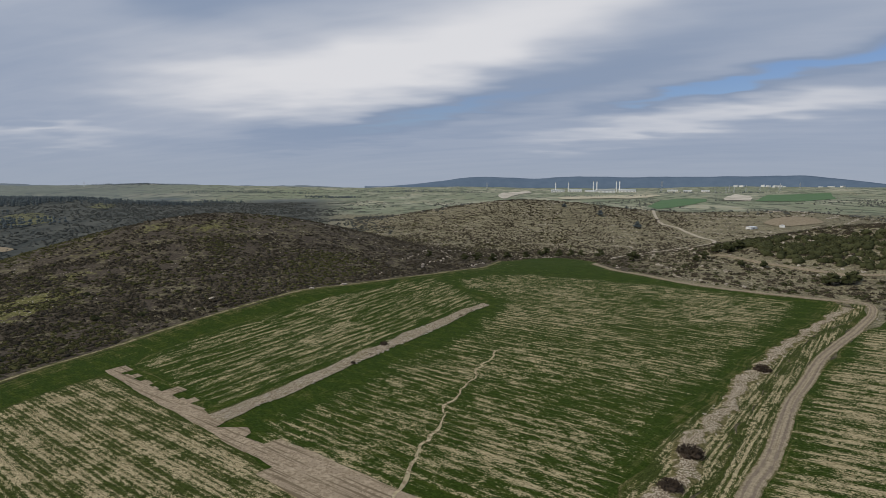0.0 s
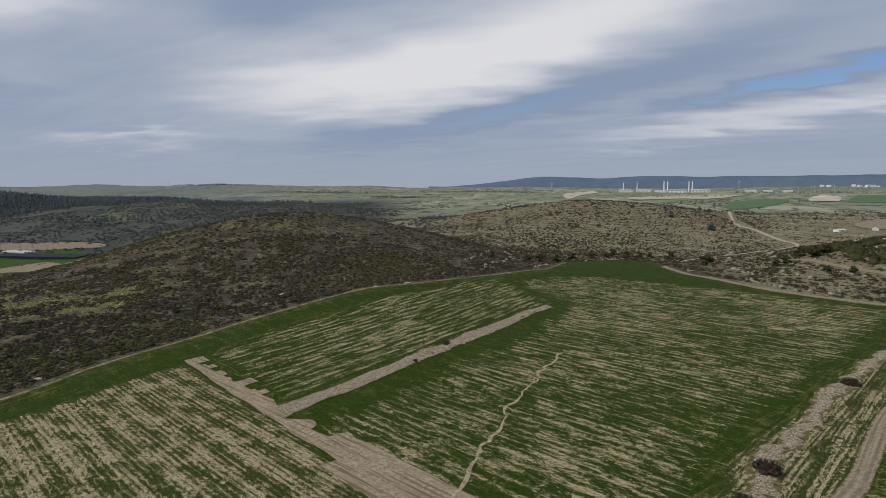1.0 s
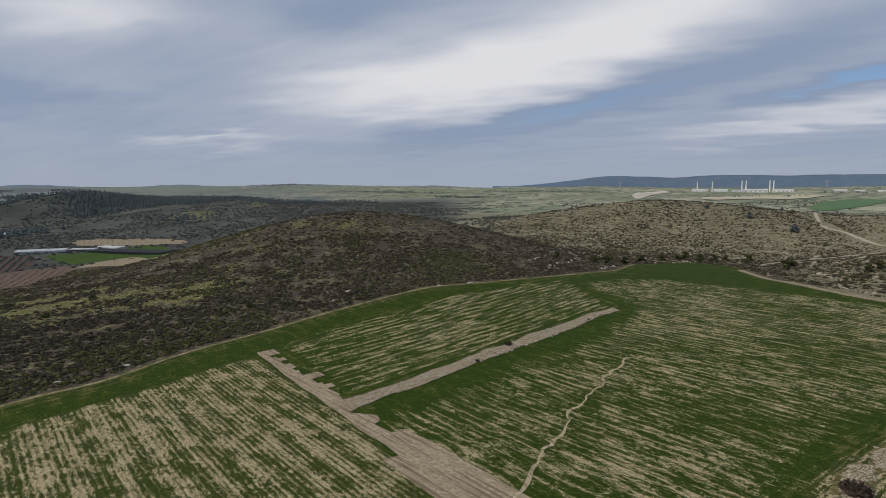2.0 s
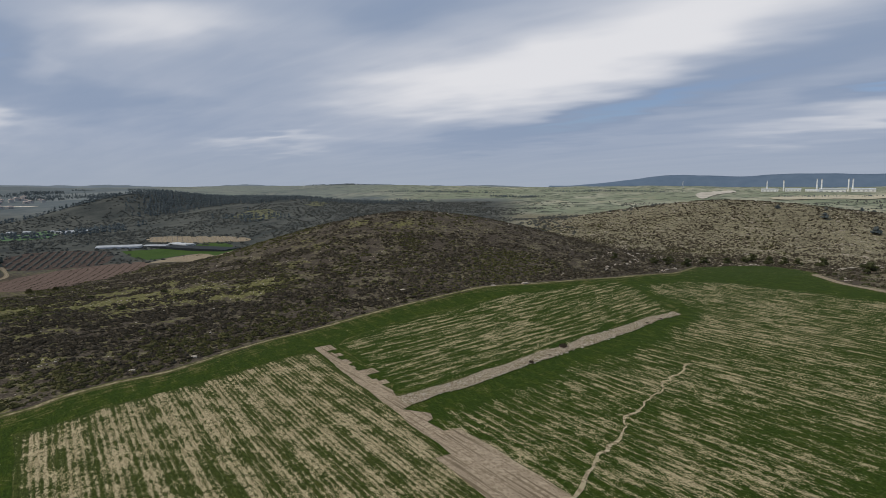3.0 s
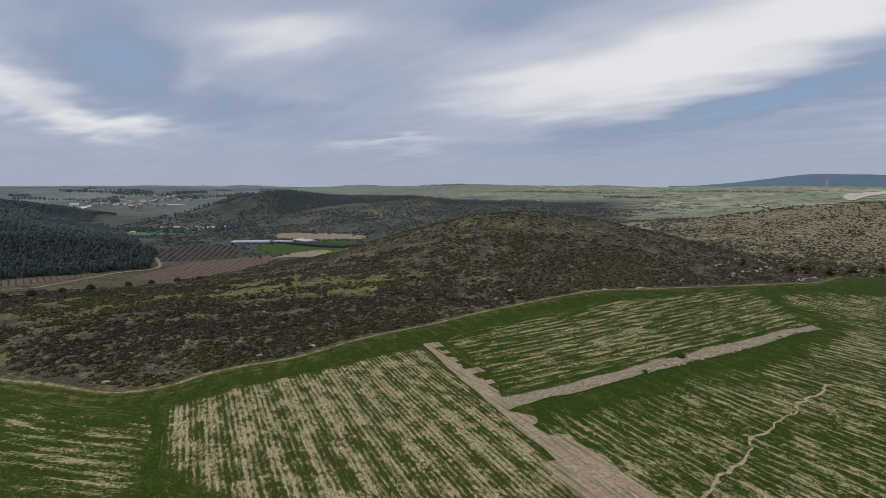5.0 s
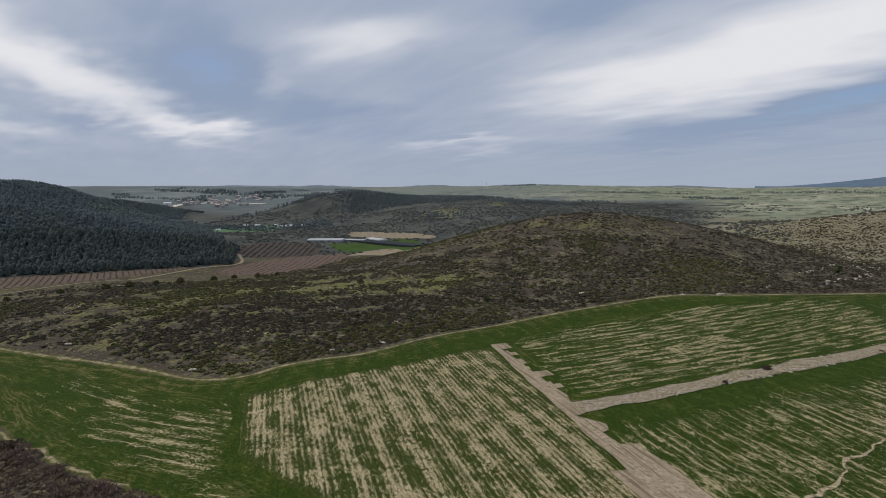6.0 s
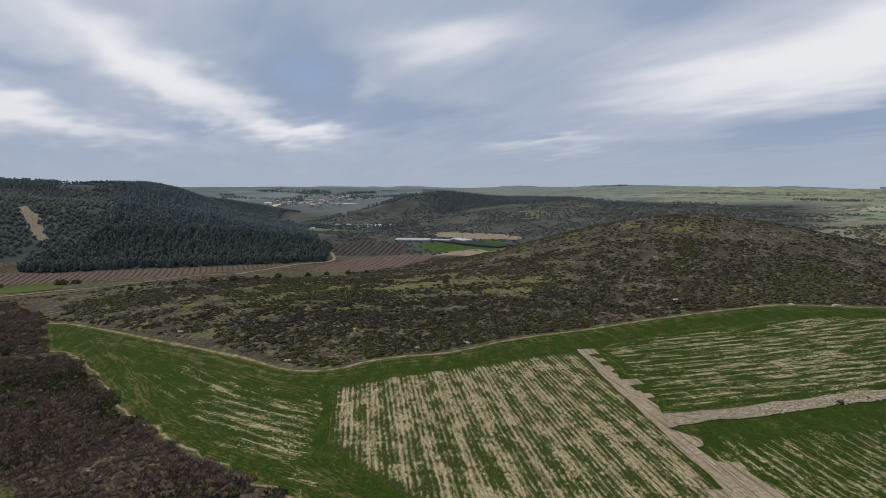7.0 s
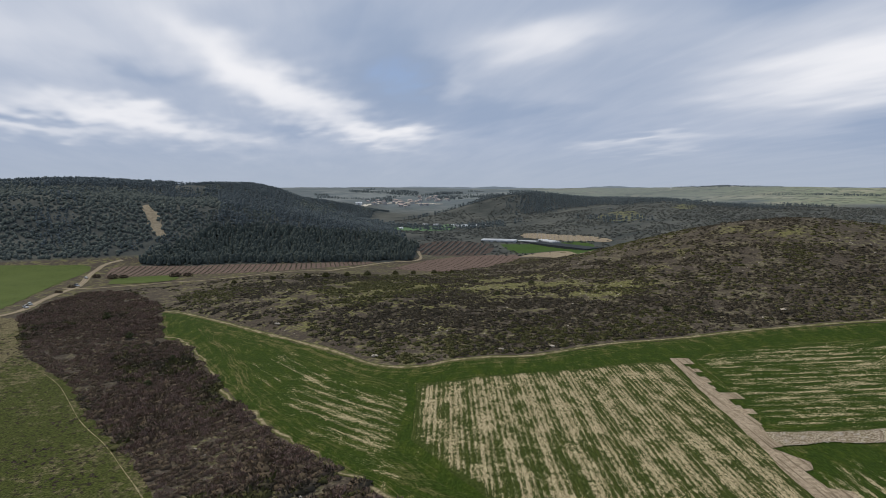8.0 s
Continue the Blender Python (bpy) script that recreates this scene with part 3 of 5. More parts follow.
ROCK = material("pale limestone", lambda N: N.mix(fine(N, place(N), 1.5, 2.4, 4), (0.26, 0.225, 0.18), (0.54, 0.485, 0.41)), 0.9, relief(3.0), 0.6, 0.1)
DARK_TWIG = foliage("dark brown twigs", (0.040, 0.030, 0.023), (0.074, 0.056, 0.043), (0.062, 0.050, 0.036))
TWIG = foliage("brown dry twigs", (0.074, 0.055, 0.040), (0.135, 0.099, 0.072), (0.100, 0.082, 0.050))


# ------------------------------------------------------------------ building tools
def mesh_object(name, verts, faces, mat, parent=None, smooth=False, attrs=None):
    me = bpy.data.meshes.new(name)
    me.from_pydata([tuple(v) for v in np.asarray(verts, float).tolist()], [], [tuple(f) for f in faces])
    me.materials.append(mat)
    for key, values in (attrs or {}).items():
        me.attributes.new(key, "FLOAT", "POINT").data.foreach_set("value", np.asarray(values, np.float32))
    if smooth:
        me.polygons.foreach_set("use_smooth", np.ones(len(me.polygons), bool))
    me.update()
    ob = new(name, me)
    ob.parent = parent
    return ob


def part(name, bm, mat, parent, label=""):
    me = bpy.data.meshes.new(name)
    bm.to_mesh(me)
    bm.free()
    me.materials.append(mat)
    ob = new(name, me)
    ob.parent = parent
    return tagged(ob, label)


def drape(name, poly, gap, lift, mat, label, category, turn=0.0, sown=None, soft=7.0, ragged=0.5, kind="structure", rounded=True, rim_lift=None):
    """A patch of ground cover laid over the land, its y axis turned to the rows."""
    rng = np.random.default_rng(len(name) * 7 + len(poly))
    ring = poly + poly[:1]
    if rounded:
        rim = smooth_line(ring, min(gap, 3.0))[:-1]
    else:
        rim = []
        for (x0, y0), (x1, y1) in zip(ring, ring[1:]):
            n = max(1, int(math.hypot(x1 - x0, y1 - y0) / min(gap, 2.0)))
            rim += [(x0 + (x1 - x0) * k / n, y0 + (y1 - y0) * k / n) for k in range(n)]
    rx, ry = np.array([p[0] for p in rim]), np.array([p[1] for p in rim])
    rx, ry = (rx + ragged * (1.6 * fbm(rx, ry, 7, 13) + rng.normal(0, 0.18, len(rim))), ry + ragged * (1.6 * fbm(rx, ry, 7, 23) + rng.normal(0, 0.18, len(rim))))
    rim = list(zip(rx.tolist(), ry.tolist()))
    xs, ys = [p[0] for p in rim], [p[1] for p in rim]
    gx, gy = np.meshgrid(np.arange(min(xs), max(xs), gap), np.arange(min(ys), max(ys), gap))
    gx, gy = (gx + rng.uniform(-0.2, 0.2, gx.shape) * gap).ravel(), (gy + rng.uniform(-0.2, 0.2, gy.shape) * gap).ravel()
    keep = inside(rim, gx, gy) & (away(rim, gx, gy, True) > gap * 0.4)
    pts = [Vector(p) for p in rim] + [Vector(p) for p in zip(gx[keep], gy[keep])]
    from mathutils import geometry
    v, _, f, *_ = geometry.delaunay_2d_cdt(pts, [], [list(range(len(rim)))], 1, 0.001)
    v = np.array([tuple(p) for p in v])
    edge = away(rim, v[:, 0], v[:, 1], True)
    z = height(v[:, 0], v[:, 1]) + (lift if rim_lift is None else rim_lift + (lift - rim_lift) * np.clip(edge / 4, 0, 1))
    c = np.array([v[:, 0].mean(), v[:, 1].mean()])
    m = pose(c[0], c[1], 0, 0, 0, turn)
    cs, sn = math.cos(radians(turn)), math.sin(radians(turn))
    d = v - c
    local = np.column_stack([d[:, 0] * cs + d[:, 1] * sn, -d[:, 0] * sn + d[:, 1] * cs, z])
    attrs = {}
    if sown:
        wob = fbm(v[:, 0], v[:, 1], 16, 5, 3) * soft * 0.45
        side = np.where(inside(sown, v[:, 0], v[:, 1]), 1, -1) * away(sown, v[:, 0], v[:, 1], True) + wob
        attrs["thin"] = step(side, -soft * 0.4, soft)
    attrs["rim"] = edge
    up = [t if (v[t[1]][0] - v[t[0]][0]) * (v[t[2]][1] - v[t[0]][1]) - (v[t[1]][1] - v[t[0]][1]) * (v[t[2]][0] - v[t[0]][0]) > 0 else t[::-1] for t in f]
    ob = mesh_object(name, local, up, mat, None, True, attrs)
    ob.matrix_basis = m
    return tagged(ob, label, category, kind=kind)


def lane(name, line, width, lift, mat, label, wander=0.0, gap=2.5, category="dirt track", cols=6, dip=0.0, wiggle=0.0):
    """A track or channel along a line, following the land."""
    pts = np.array(smooth_line(line, gap))
    t = np.gradient(pts, axis=0)
    t /= np.maximum(np.hypot(t[:, 0], t[:, 1]), 1e-6)[:, None]
    nrm = np.column_stack([t[:, 1], -t[:, 0]])
    k = np.arange(len(pts)) * gap
    pts = pts + nrm * (wiggle * fbm(k, 0 * k + 7, 5, 6))[:, None]
    verts, across, faces = [], [], []
    for i, (p, n) in enumerate(zip(pts, nrm)):
        wl = width / 2 * (1 + wander * float(fbm(i * gap, 3.0, 9, 2)))
        wr = width / 2 * (1 + wander * float(fbm(i * gap, 93.0, 9, 4)))
        for k in range(cols + 1):
            u = k / cols * 2 - 1
            q = p + n * (u * (wr if u > 0 else wl))
            verts.append((q[0], q[1], float(height(q[0], q[1])) + lift - dip * (1 - u * u) - (0.10 if abs(u) == 1 else 0)))
            across.append(u)
    c = cols + 1
    for i in range(len(pts) - 1):
        for k in range(cols):
            faces.append((i * c + k, i * c + k + 1, (i + 1) * c + k + 1, (i + 1) * c + k))
    return tagged(mesh_object(name, verts, faces, mat, None, True, {"across": across}), label, category, kind="structure")


def scatter(name, protos, x, y, size, mat, label, category, sink=0.0, tall=None, seed=1, lean=0.0, kind="stuff"):
    """Many small things joined into one mesh. protos: (verts, faces) with triangles; size: per thing."""
    rng = np.random.default_rng(seed)
    x, y = np.asarray(x, float), np.asarray(y, float)
    size = np.broadcast_to(size, x.shape)
    tall = size if tall is None else np.broadcast_to(tall, x.shape)
    z = height(x, y) - sink * tall
    which = rng.integers(0, len(protos), len(x))
    ang = rng.uniform(0, 2 * np.pi, len(x))
    vs, fs, base = [], [], 0
    for k, (pv, pf) in enumerate(protos):
        sel = np.where(which == k)[0]
        if not len(sel):
            continue
        c, s = np.cos(ang[sel])[:, None], np.sin(ang[sel])[:, None]
        w = size[sel][:, None]
        v = np.stack([x[sel][:, None] + (pv[None, :, 0] * c - pv[None, :, 1] * s) * w,
                      y[sel][:, None] + (pv[None, :, 0] * s + pv[None, :, 1] * c) * w,
                      z[sel][:, None] + pv[None, :, 2] * tall[sel][:, None]], -1)
        f = pf[None] + (np.arange(len(sel)) * len(pv))[:, None, None] + base
        vs.append(v.reshape(-1, 3))
        fs.append(f.reshape(-1, 3))
        base += len(sel) * len(pv)
    v, f = np.concatenate(vs), np.concatenate(fs)
    me = bpy.data.meshes.new(name)
    me.vertices.add(len(v))
    me.vertices.foreach_set("co", v.astype(np.float32).ravel())
    me.loops.add(f.size)
    me.loops.foreach_set("vertex_index", f.astype(np.int32).ravel())
    me.polygons.add(len(f))
    me.polygons.foreach_set("loop_start", np.arange(0, f.size, 3, dtype=np.int32))
    me.update(calc_edges=True)
    me.materials.append(mat)
    return tagged(new(name, me), label, category, kind=kind)


def lump(seed, subdiv=1, rough=0.3, squash=0.75):
    """A rough round lump, radius about 1, standing on z = 0."""
    bm = bmesh.new()
    bmesh.ops.create_icosphere(bm, subdivisions=subdiv, radius=1.0)
    rng = random.Random(seed)
    for v in bm.verts:
        k = 1 + rng.uniform(-rough, rough)
        v.co = Vector((v.co.x * k, v.co.y * k, max(v.co.z * k, -0.5) * squash + squash * 0.5))
    bmesh.ops.delete(bm, geom=[f for f in bm.faces if f.calc_center_median().z < squash * 0.12], context="FACES")
    bm.verts.index_update()
    out = np.array([tuple(v.co) for v in bm.verts]), np.array([[v.index for v in f.verts] for f in bm.faces])
    bm.free()
    return out


def spray(seed, count, spread=1.0, high=1.0, leaf=0.3, upright=0.5):
    """A bush of loose leaf and twig blades."""
    rng = np.random.default_rng(seed)
    v, f = [], []
    for k in range(count):
        a, b = rng.uniform(0, 2 * np.pi), np.arccos(rng.uniform(0.0, 1.0))
        rad = rng.uniform(0.45, 1.0) ** 0.6
        p = np.array([np.cos(a) * np.sin(b) * spread * rad, np.sin(a) * np.sin(b) * spread * rad, (0.15 + 0.85 * np.cos(b) * rad) * high])
        d = p / (np.linalg.norm(p) + 1e-6) * (1 - upright) + np.array([0, 0, upright]) + rng.normal(0, 0.45, 3)
        d /= np.linalg.norm(d)
        s = np.cross(d, rng.normal(0, 1, 3))
        s /= np.linalg.norm(s) + 1e-6
        ln = leaf * rng.uniform(0.6, 1.4)
        i = len(v)
        v += [p - d * ln * 0.5 - s * ln * 0.32, p - d * ln * 0.5 + s * ln * 0.32, p + d * ln * 0.7]
        f.append((i, i + 1, i + 2))
    return np.array(v), np.array(f)


def join(*pieces):
    v, f, n = [], [], 0
    for a, b in pieces:
        v.append(a)
        f.append(b + n)
        n += len(a)
    return np.concatenate(v), np.concatenate(f)


def conifer(seed, clumps=3, wide=0.2):
    """A full crowned pine one unit tall: trunk, an uneven dome and lower side clumps."""
    g = np.random.default_rng(seed)
    v = np.array([(0.018 * math.cos(k * 2.094), 0.018 * math.sin(k * 2.094), -0.02) for k in range(3)] + [(0, 0, 0.6)])
    pieces = [(v, np.array([(0, 1, 3), (1, 2, 3), (2, 0, 3)]))]
    for k in range(clumps):
        a, u = g.uniform(0, 6.283), k / max(clumps - 1, 1)
        rad = wide * (1.05 - 0.35 * u) * g.uniform(0.85, 1.15)
        pv, pf = lump(seed * 31 + k, 1, 0.34, 0.8)
        tall = 0.34 * g.uniform(0.85, 1.1)
        pieces.append((pv * np.array([rad, rad, tall]) + np.array([0.45 * wide * (1 - u) * math.cos(a), 0.45 * wide * (1 - u) * math.sin(a), 0.06 + 0.50 * u]), pf))
    return join(*pieces)


def sprinkle(seed, count, box):
    """Random places in a box x0, y0, x1, y1."""
    rng = np.random.default_rng(seed)
    return rng.uniform(box[0], box[2], count), rng.uniform(box[1], box[3], count)


def polar(x, y):
    return np.degrees(np.arctan2(-x, y)), np.hypot(x, y)


def cleared(x, y, margin=1.5):
    out = np.zeros(np.shape(x), bool)
    for p in CLEARED:
        out |= inside(p, x, y)
    for line, wide in ((HILL_EDGE, 4.5), (EAST_EDGE, 5.0), (TRACK, 4), (VALLEY_ROAD, 5), (VALLEY_TRACK, 4), (HILL_TRACK, 4), (SLOPE_TRACK, 3)):
        out |= away(line, x, y) < wide
    return out


# grassy openings in the scrub: x, y, half width, half depth, strength
MEADOWS = [(-168, 217, 15, 15, 1.1), (-205, 205, 34, 20, 0.75), (-218, 172, 20, 14, 0.6), (-163, 109, 12, 7, 0.7), (-176, 260, 14, 9, 0.45), (-172, 288, 16, 9, 0.40),
           (-160, 335, 30, 20, 0.26), (-228, 232, 22, 10, 0.35), (-250, 165, 26, 22, 0.25), (-120, 330, 36, 22, 0.20), (-195, 300, 20, 12, 0.25)]


def meadow_at(x, y):
    return sum(k * np.exp(-((x - cx) / w) ** 2 - ((y - cy) / d) ** 2) for cx, cy, w, d, k in MEADOWS)


# ------------------------------------------------------------------ ground
def build_ground():
    rings = np.concatenate([[0.5, 2.0, 4.5, 8.0], np.geomspace(12, 4950, 340)])
    az = np.concatenate([np.arange(-46, 102, 0.36), np.arange(102, 314, 4.0)])
    n = len(az)
    A, R = np.meshgrid(np.radians(az), rings)
    x, y = (-np.sin(A) * R).ravel(), (np.cos(A) * R).ravel()
    z = height(x, y)
    k = np.arange(len(rings) - 1)[:, None] * n
    j = np.arange(n)[None]
    j2 = (j + 1) % n
    faces = np.stack([k + j2, k + j, k + n + j, k + n + j2], -1).reshape(-1, 4)
    a, r = polar(x, y)
    lush = 0.14 + 0.06 * step(r, 310, 400) * step(a, 8, 16) + 0.12 * step(a, 38, 56)
    lush += (0.62 + 0.55 * fbm(x, y, 11, 44)) * np.minimum(meadow_at(x, y), 1.0)          # meadows on the shoulder
    lush += 0.25 * np.exp(-((x + 235) / 80) ** 2 - ((y - 150) / 90) ** 2)
    lush += 0.06 * step(r, 330, 420) * step(a, 48, 62) * (1 - step(r, 600, 800))   # valley floor
    open_ = step(r + 120 * fbm(x, y, 160, 9), 760, 1150) * (1 - step(a, 16, 30) * (1 - step(r, 1450, 1900)))
    open_ = np.maximum(open_, step(a, 8, 14) * step(r, 560, 640) * (1 - step(a, 60, 66)) * step(-r, -2050, -1900))
    # land whose colour carries the painted haze, by bearing and distance
    dim_haze = step(a, 8, 14) * (1 - step(r + 160 * fbm(x, y, 150, 33), 1350, 1700)) + np.maximum(step(a, 40, 48), 0.62 * step(a, 14, 34))
    wood = ((a > 60) & (r > 545) & (r < 1480)) | inside(PINE_BLOCK, x, y)
    open_, dim_haze = np.where(wood, 1.0, open_), np.where(wood, 1.0, dim_haze)
    rocky = 0.12 + 0.75 * step(r, 430, 520) * (1 - step(a, 8, 20)) * (1 - step(r, 900, 1100))
    rocky = np.maximum(rocky, 0.8 * (1 - step(a, -24, -16)) * step(r, 230, 260))
    faces = faces.tolist() + [list(range(n))]
    ob = mesh_object("ground", np.column_stack([x, y, z]), faces, EARTH, None, True, {"lush": np.clip(lush, 0, 1), "open": open_, "dim_haze": np.clip(dim_haze, 0, 1), "far": step(r, 1350, 1800), "rocky": rocky})
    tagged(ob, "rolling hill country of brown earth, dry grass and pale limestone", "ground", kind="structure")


build_ground()

# ------------------------------------------------------------------ fields and tracks
drape("crop_field", ALL_SOWN, 3.5, 0.08, CROP_EAST, "dark green young cereal with pale streaks where it is thin", "field", turn=-126.5, sown=EAST_SOWN, soft=7.0)
drape("crop_field_west", WEST_SOWN, 2.5, 0.16, CROP_WEST, "thin green cereal in straight drilled rows with pale bare soil", "field", turn=-125.5, sown=WEST_SOWN, soft=1.5, rim_lift=0.11, rounded=False, ragged=0.2)
drape("crop_field_north", NORTH_SOWN, 2.5, 0.15, CROP_NORTH, "green cereal in narrow strips with pale gaps between", "field", turn=-30.0, sown=NORTH_SOWN, soft=3.5, rim_lift=0.11)
drape("crop_field_tip", TIP_SOWN, 2.5, 0.15, CROP_TIP, "green cereal narrowing to a tip, with curved pale drills", "field", turn=-84.0, sown=TIP_THIN, soft=11.0, rim_lift=0.11)
drape("crop_field_east", EAST_FIELD, 4.0, 0.10, CROP_SIDE, "patchy green cereal with pale soil beside the dirt track", "field", turn=-118.0, sown=EAST_FIELD, soft=6.0)
drape("grass_verge", VERGE, 3.0, 0.10, CROP_SPARSE, "sparse grass and pale soil between stony bank and track", "verge", turn=-39.0, sown=VERGE, soft=1.0)
drape("bank_grass", BANK, 2.5, 0.14, CROP_SPARSE, "rough thin grass on the bank along the field", "bank", turn=-40.0, sown=BANK, soft=1.5, ragged=0.9)
lane("stony_bank", BANK_SPINE, 4.2, 0.24, STONY_BANK, "stony pale bank with rubble along the field", 0.55, 1.2, "bank", 8, -0.22, 1.3)
drape("stone_row", STONE_ROW, 2.0, 0.24, STONY, "long strip of cleared field stones and pale earth", "stone row", ragged=0.55, rounded=False)
drape("bare_strip", BARE_STRIP, 1.1, 0.20, BARE_EARTH, "bare pale earth strip with wheel marks between the crops", "bare ground", ragged=0.22, rounded=False)
drape("pasture", SOUTH_WEST_FIELD, 4.0, 0.10, PASTURE, "olive green winter pasture with tufts and bare spots", "pasture", ragged=0.8)
drape("valley_field", VALLEY_GREEN, 6.0, 0.15, LUSH_GREEN, "green field on the valley floor", "field")
drape("grass_strip", GRASS_STRIP, 4.0, 0.25, LUSH_GREEN, "narrow bright green strip beside the vineyard", "field")
drape("vineyard_soil", VINEYARD, 6.0, 0.15, TILLED, "reddish tilled soil of the vineyard", "field")
drape("tilled_plot", BROWN_PLOT, 6.0, 0.15, TILLED, "reddish brown tilled plot", "field")
drape("orchard_soil", ORCHARD, 6.0, 0.15, TILLED_DARK, "dark tilled soil of the orchard", "field")
drape("green_plot", GREEN_PLOT, 6.0, 0.15, DEEP_GREEN, "bright green plot beside the greenhouses", "field")
drape("pale_plot", PALE_PLOT, 6.0, 0.2, PALE_SOIL, "pale fallow plot", "field")
drape("valley_strip", VALLEY_STRIP, 8.0, 0.3, HAZY_GREEN, "green strip on the far valley floor", "field")
drape("far_vineyard_soil", FAR_VINES, 8.0, 0.3, PALE_SOIL, "pale brown soil of the vineyard behind the greenhouses", "field")
drape("far_field", FAR_GREEN_A, 25.0, 0.8, HAZY_GREEN, "green far field on the plain", "field", rounded=False)
drape("far_field", FAR_GREEN_B, 25.0, 0.8, HAZY_GREEN, "green far field on the plain", "field", rounded=False)
drape("straw_field", STRAW_FIELD, 25.0, 1.5, STRAW_FAR, "pale straw coloured far field on the plain", "field")
drape("quarry_floor", QUARRY, 20.0, 1.8, CHALK, "pale quarried ground on the plain", "bare ground")
drape("earthworks", EARTHWORKS, 20.0, 1.8, CHALK, "pale terraced earthworks on the plain", "bare ground")
drape("clearing", CLEARING_A, 8.0, 0.5, MEADOW, "pale grassy clearing on the wooded hill", "clearing", ragged=3.0)
drape("clearing", CLEARING_B, 8.0, 0.5, MEADOW, "pale grassy clearing below the pines", "clearing", ragged=2.0)
drape("bare_mound", BARE_MOUND, 6.0, 0.4, PALE_SOIL, "pale bare mound of earth", "bare ground")
drape("firebreak", FIREBREAK, 4.0, 0.5, PALE_SOIL, "pale bare firebreak running up the pine hill", "bare ground")
lane("dirt_track", TRACK, 3.6, 0.22, DIRT_TRACK, "rutted grey brown dirt track beside the field", 0.10)
lane("hill_edge_track", [(x - 1.0, y + 0.8) for x, y in HILL_EDGE], 2.5, 0.20, STRAW_TRACK, "narrow pale track between the scrub and the crop", 0.4)
lane("east_track", [(108, 376)] + EAST_EDGE + [(171, 226)], 4.2, 0.22, DIRT_TRACK, "pale dirt track round the end of the field", 0.15)
lane("tip_track", THICKET_EDGE[1:], 1.3, 0.18, STRAW_TRACK, "worn pale track beside the thicket", 0.9, 1.5, wiggle=1.1)
lane("pasture_track", [(x + 1.5, y - 2.0) for x, y in SOUTH_WEST_FIELD[3:10]], 0.4, 0.17, STRAW_TRACK, "faint wheel track along the pasture", 0.5)
lane("valley_road", VALLEY_ROAD, 4.2, 0.3, DIRT_TRACK, "pale dirt road through the valley", 0.2, 5.0)
lane("valley_track", VALLEY_TRACK, 3.4, 0.3, DIRT_TRACK, "thin dirt track along the vineyard", 0.3, 6.0)
lane("village_road", VILLAGE_ROAD, 16.0, 1.2, CHALK, "pale road and graded ground by the far village", 0.5, 12.0)
lane("hill_track", HILL_TRACK, 3.1, 0.5, PALE_TRACK, "pale track climbing towards the plain", 0.2, 8.0)
lane("slope_track", SLOPE_TRACK, 3.6, 0.3, DIRT_TRACK, "pale stony track across the wooded slope", 0.4, 4.0)
lane("meadow_path", [(-216, 158), (-212, 170), (-207, 188), (-204, 205), (-200, 216), (-192, 226)], 0.9, 0.12, STRAW_TRACK, "faint pale footpath through the grassy opening", 0.6, 1.5)
lane("erosion_gully", GULLY, 0.62, 0.30, GULLY_SOIL, "washed out pale gully cutting through the crop", 0.95, 0.6, "gully", dip=0.06, wiggle=1.2)

# ------------------------------------------------------------------ far mountains
def build_mountains():
    az = np.arange(-75, 8.1, 0.25)
    crest = 0.20 + 0.70 * step(-az, -7, 3) - 0.80 * step(-az, 34, 42)
    for a, w, h in ((-5, 3.5, 0.24), (-14, 4, 0.16), (-20, 6, 0.16), (-27, 5, 0.14), (-32.5, 2.4, 0.22), (-60, 9, 0.4)):
        crest = crest + h * np.exp(-((az - a) / w) ** 2)
    crest = crest + 0.05 * fbm(az, 0 * az, 3.0, 5)
    rows = []
    for k, (r, f) in enumerate(((4560, -0.35), (4640, 0.35), (4740, 0.8), (4820, 1.0), (4900, 0.2))):
        z = 50 + r * np.tan(np.radians(crest * f)) + (9 * fbm(az, 0 * az + k, 1.6, 3 + k) if 0 < k < 3 else 0)
        rows.append(np.column_stack([-np.sin(np.radians(az)) * r, np.cos(np.radians(az)) * r, z]))
    n = len(az)
    faces = [(k * n + i, k * n + i + 1, (k + 1) * n + i + 1, (k + 1) * n + i) for k in range(4) for i in range(n - 1)]
    # the blue of the air in front is part of this base colour
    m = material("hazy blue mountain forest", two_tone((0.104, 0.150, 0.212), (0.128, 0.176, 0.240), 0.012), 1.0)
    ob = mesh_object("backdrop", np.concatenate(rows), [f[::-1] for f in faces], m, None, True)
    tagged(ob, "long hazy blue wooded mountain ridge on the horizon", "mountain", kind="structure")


build_mountains()


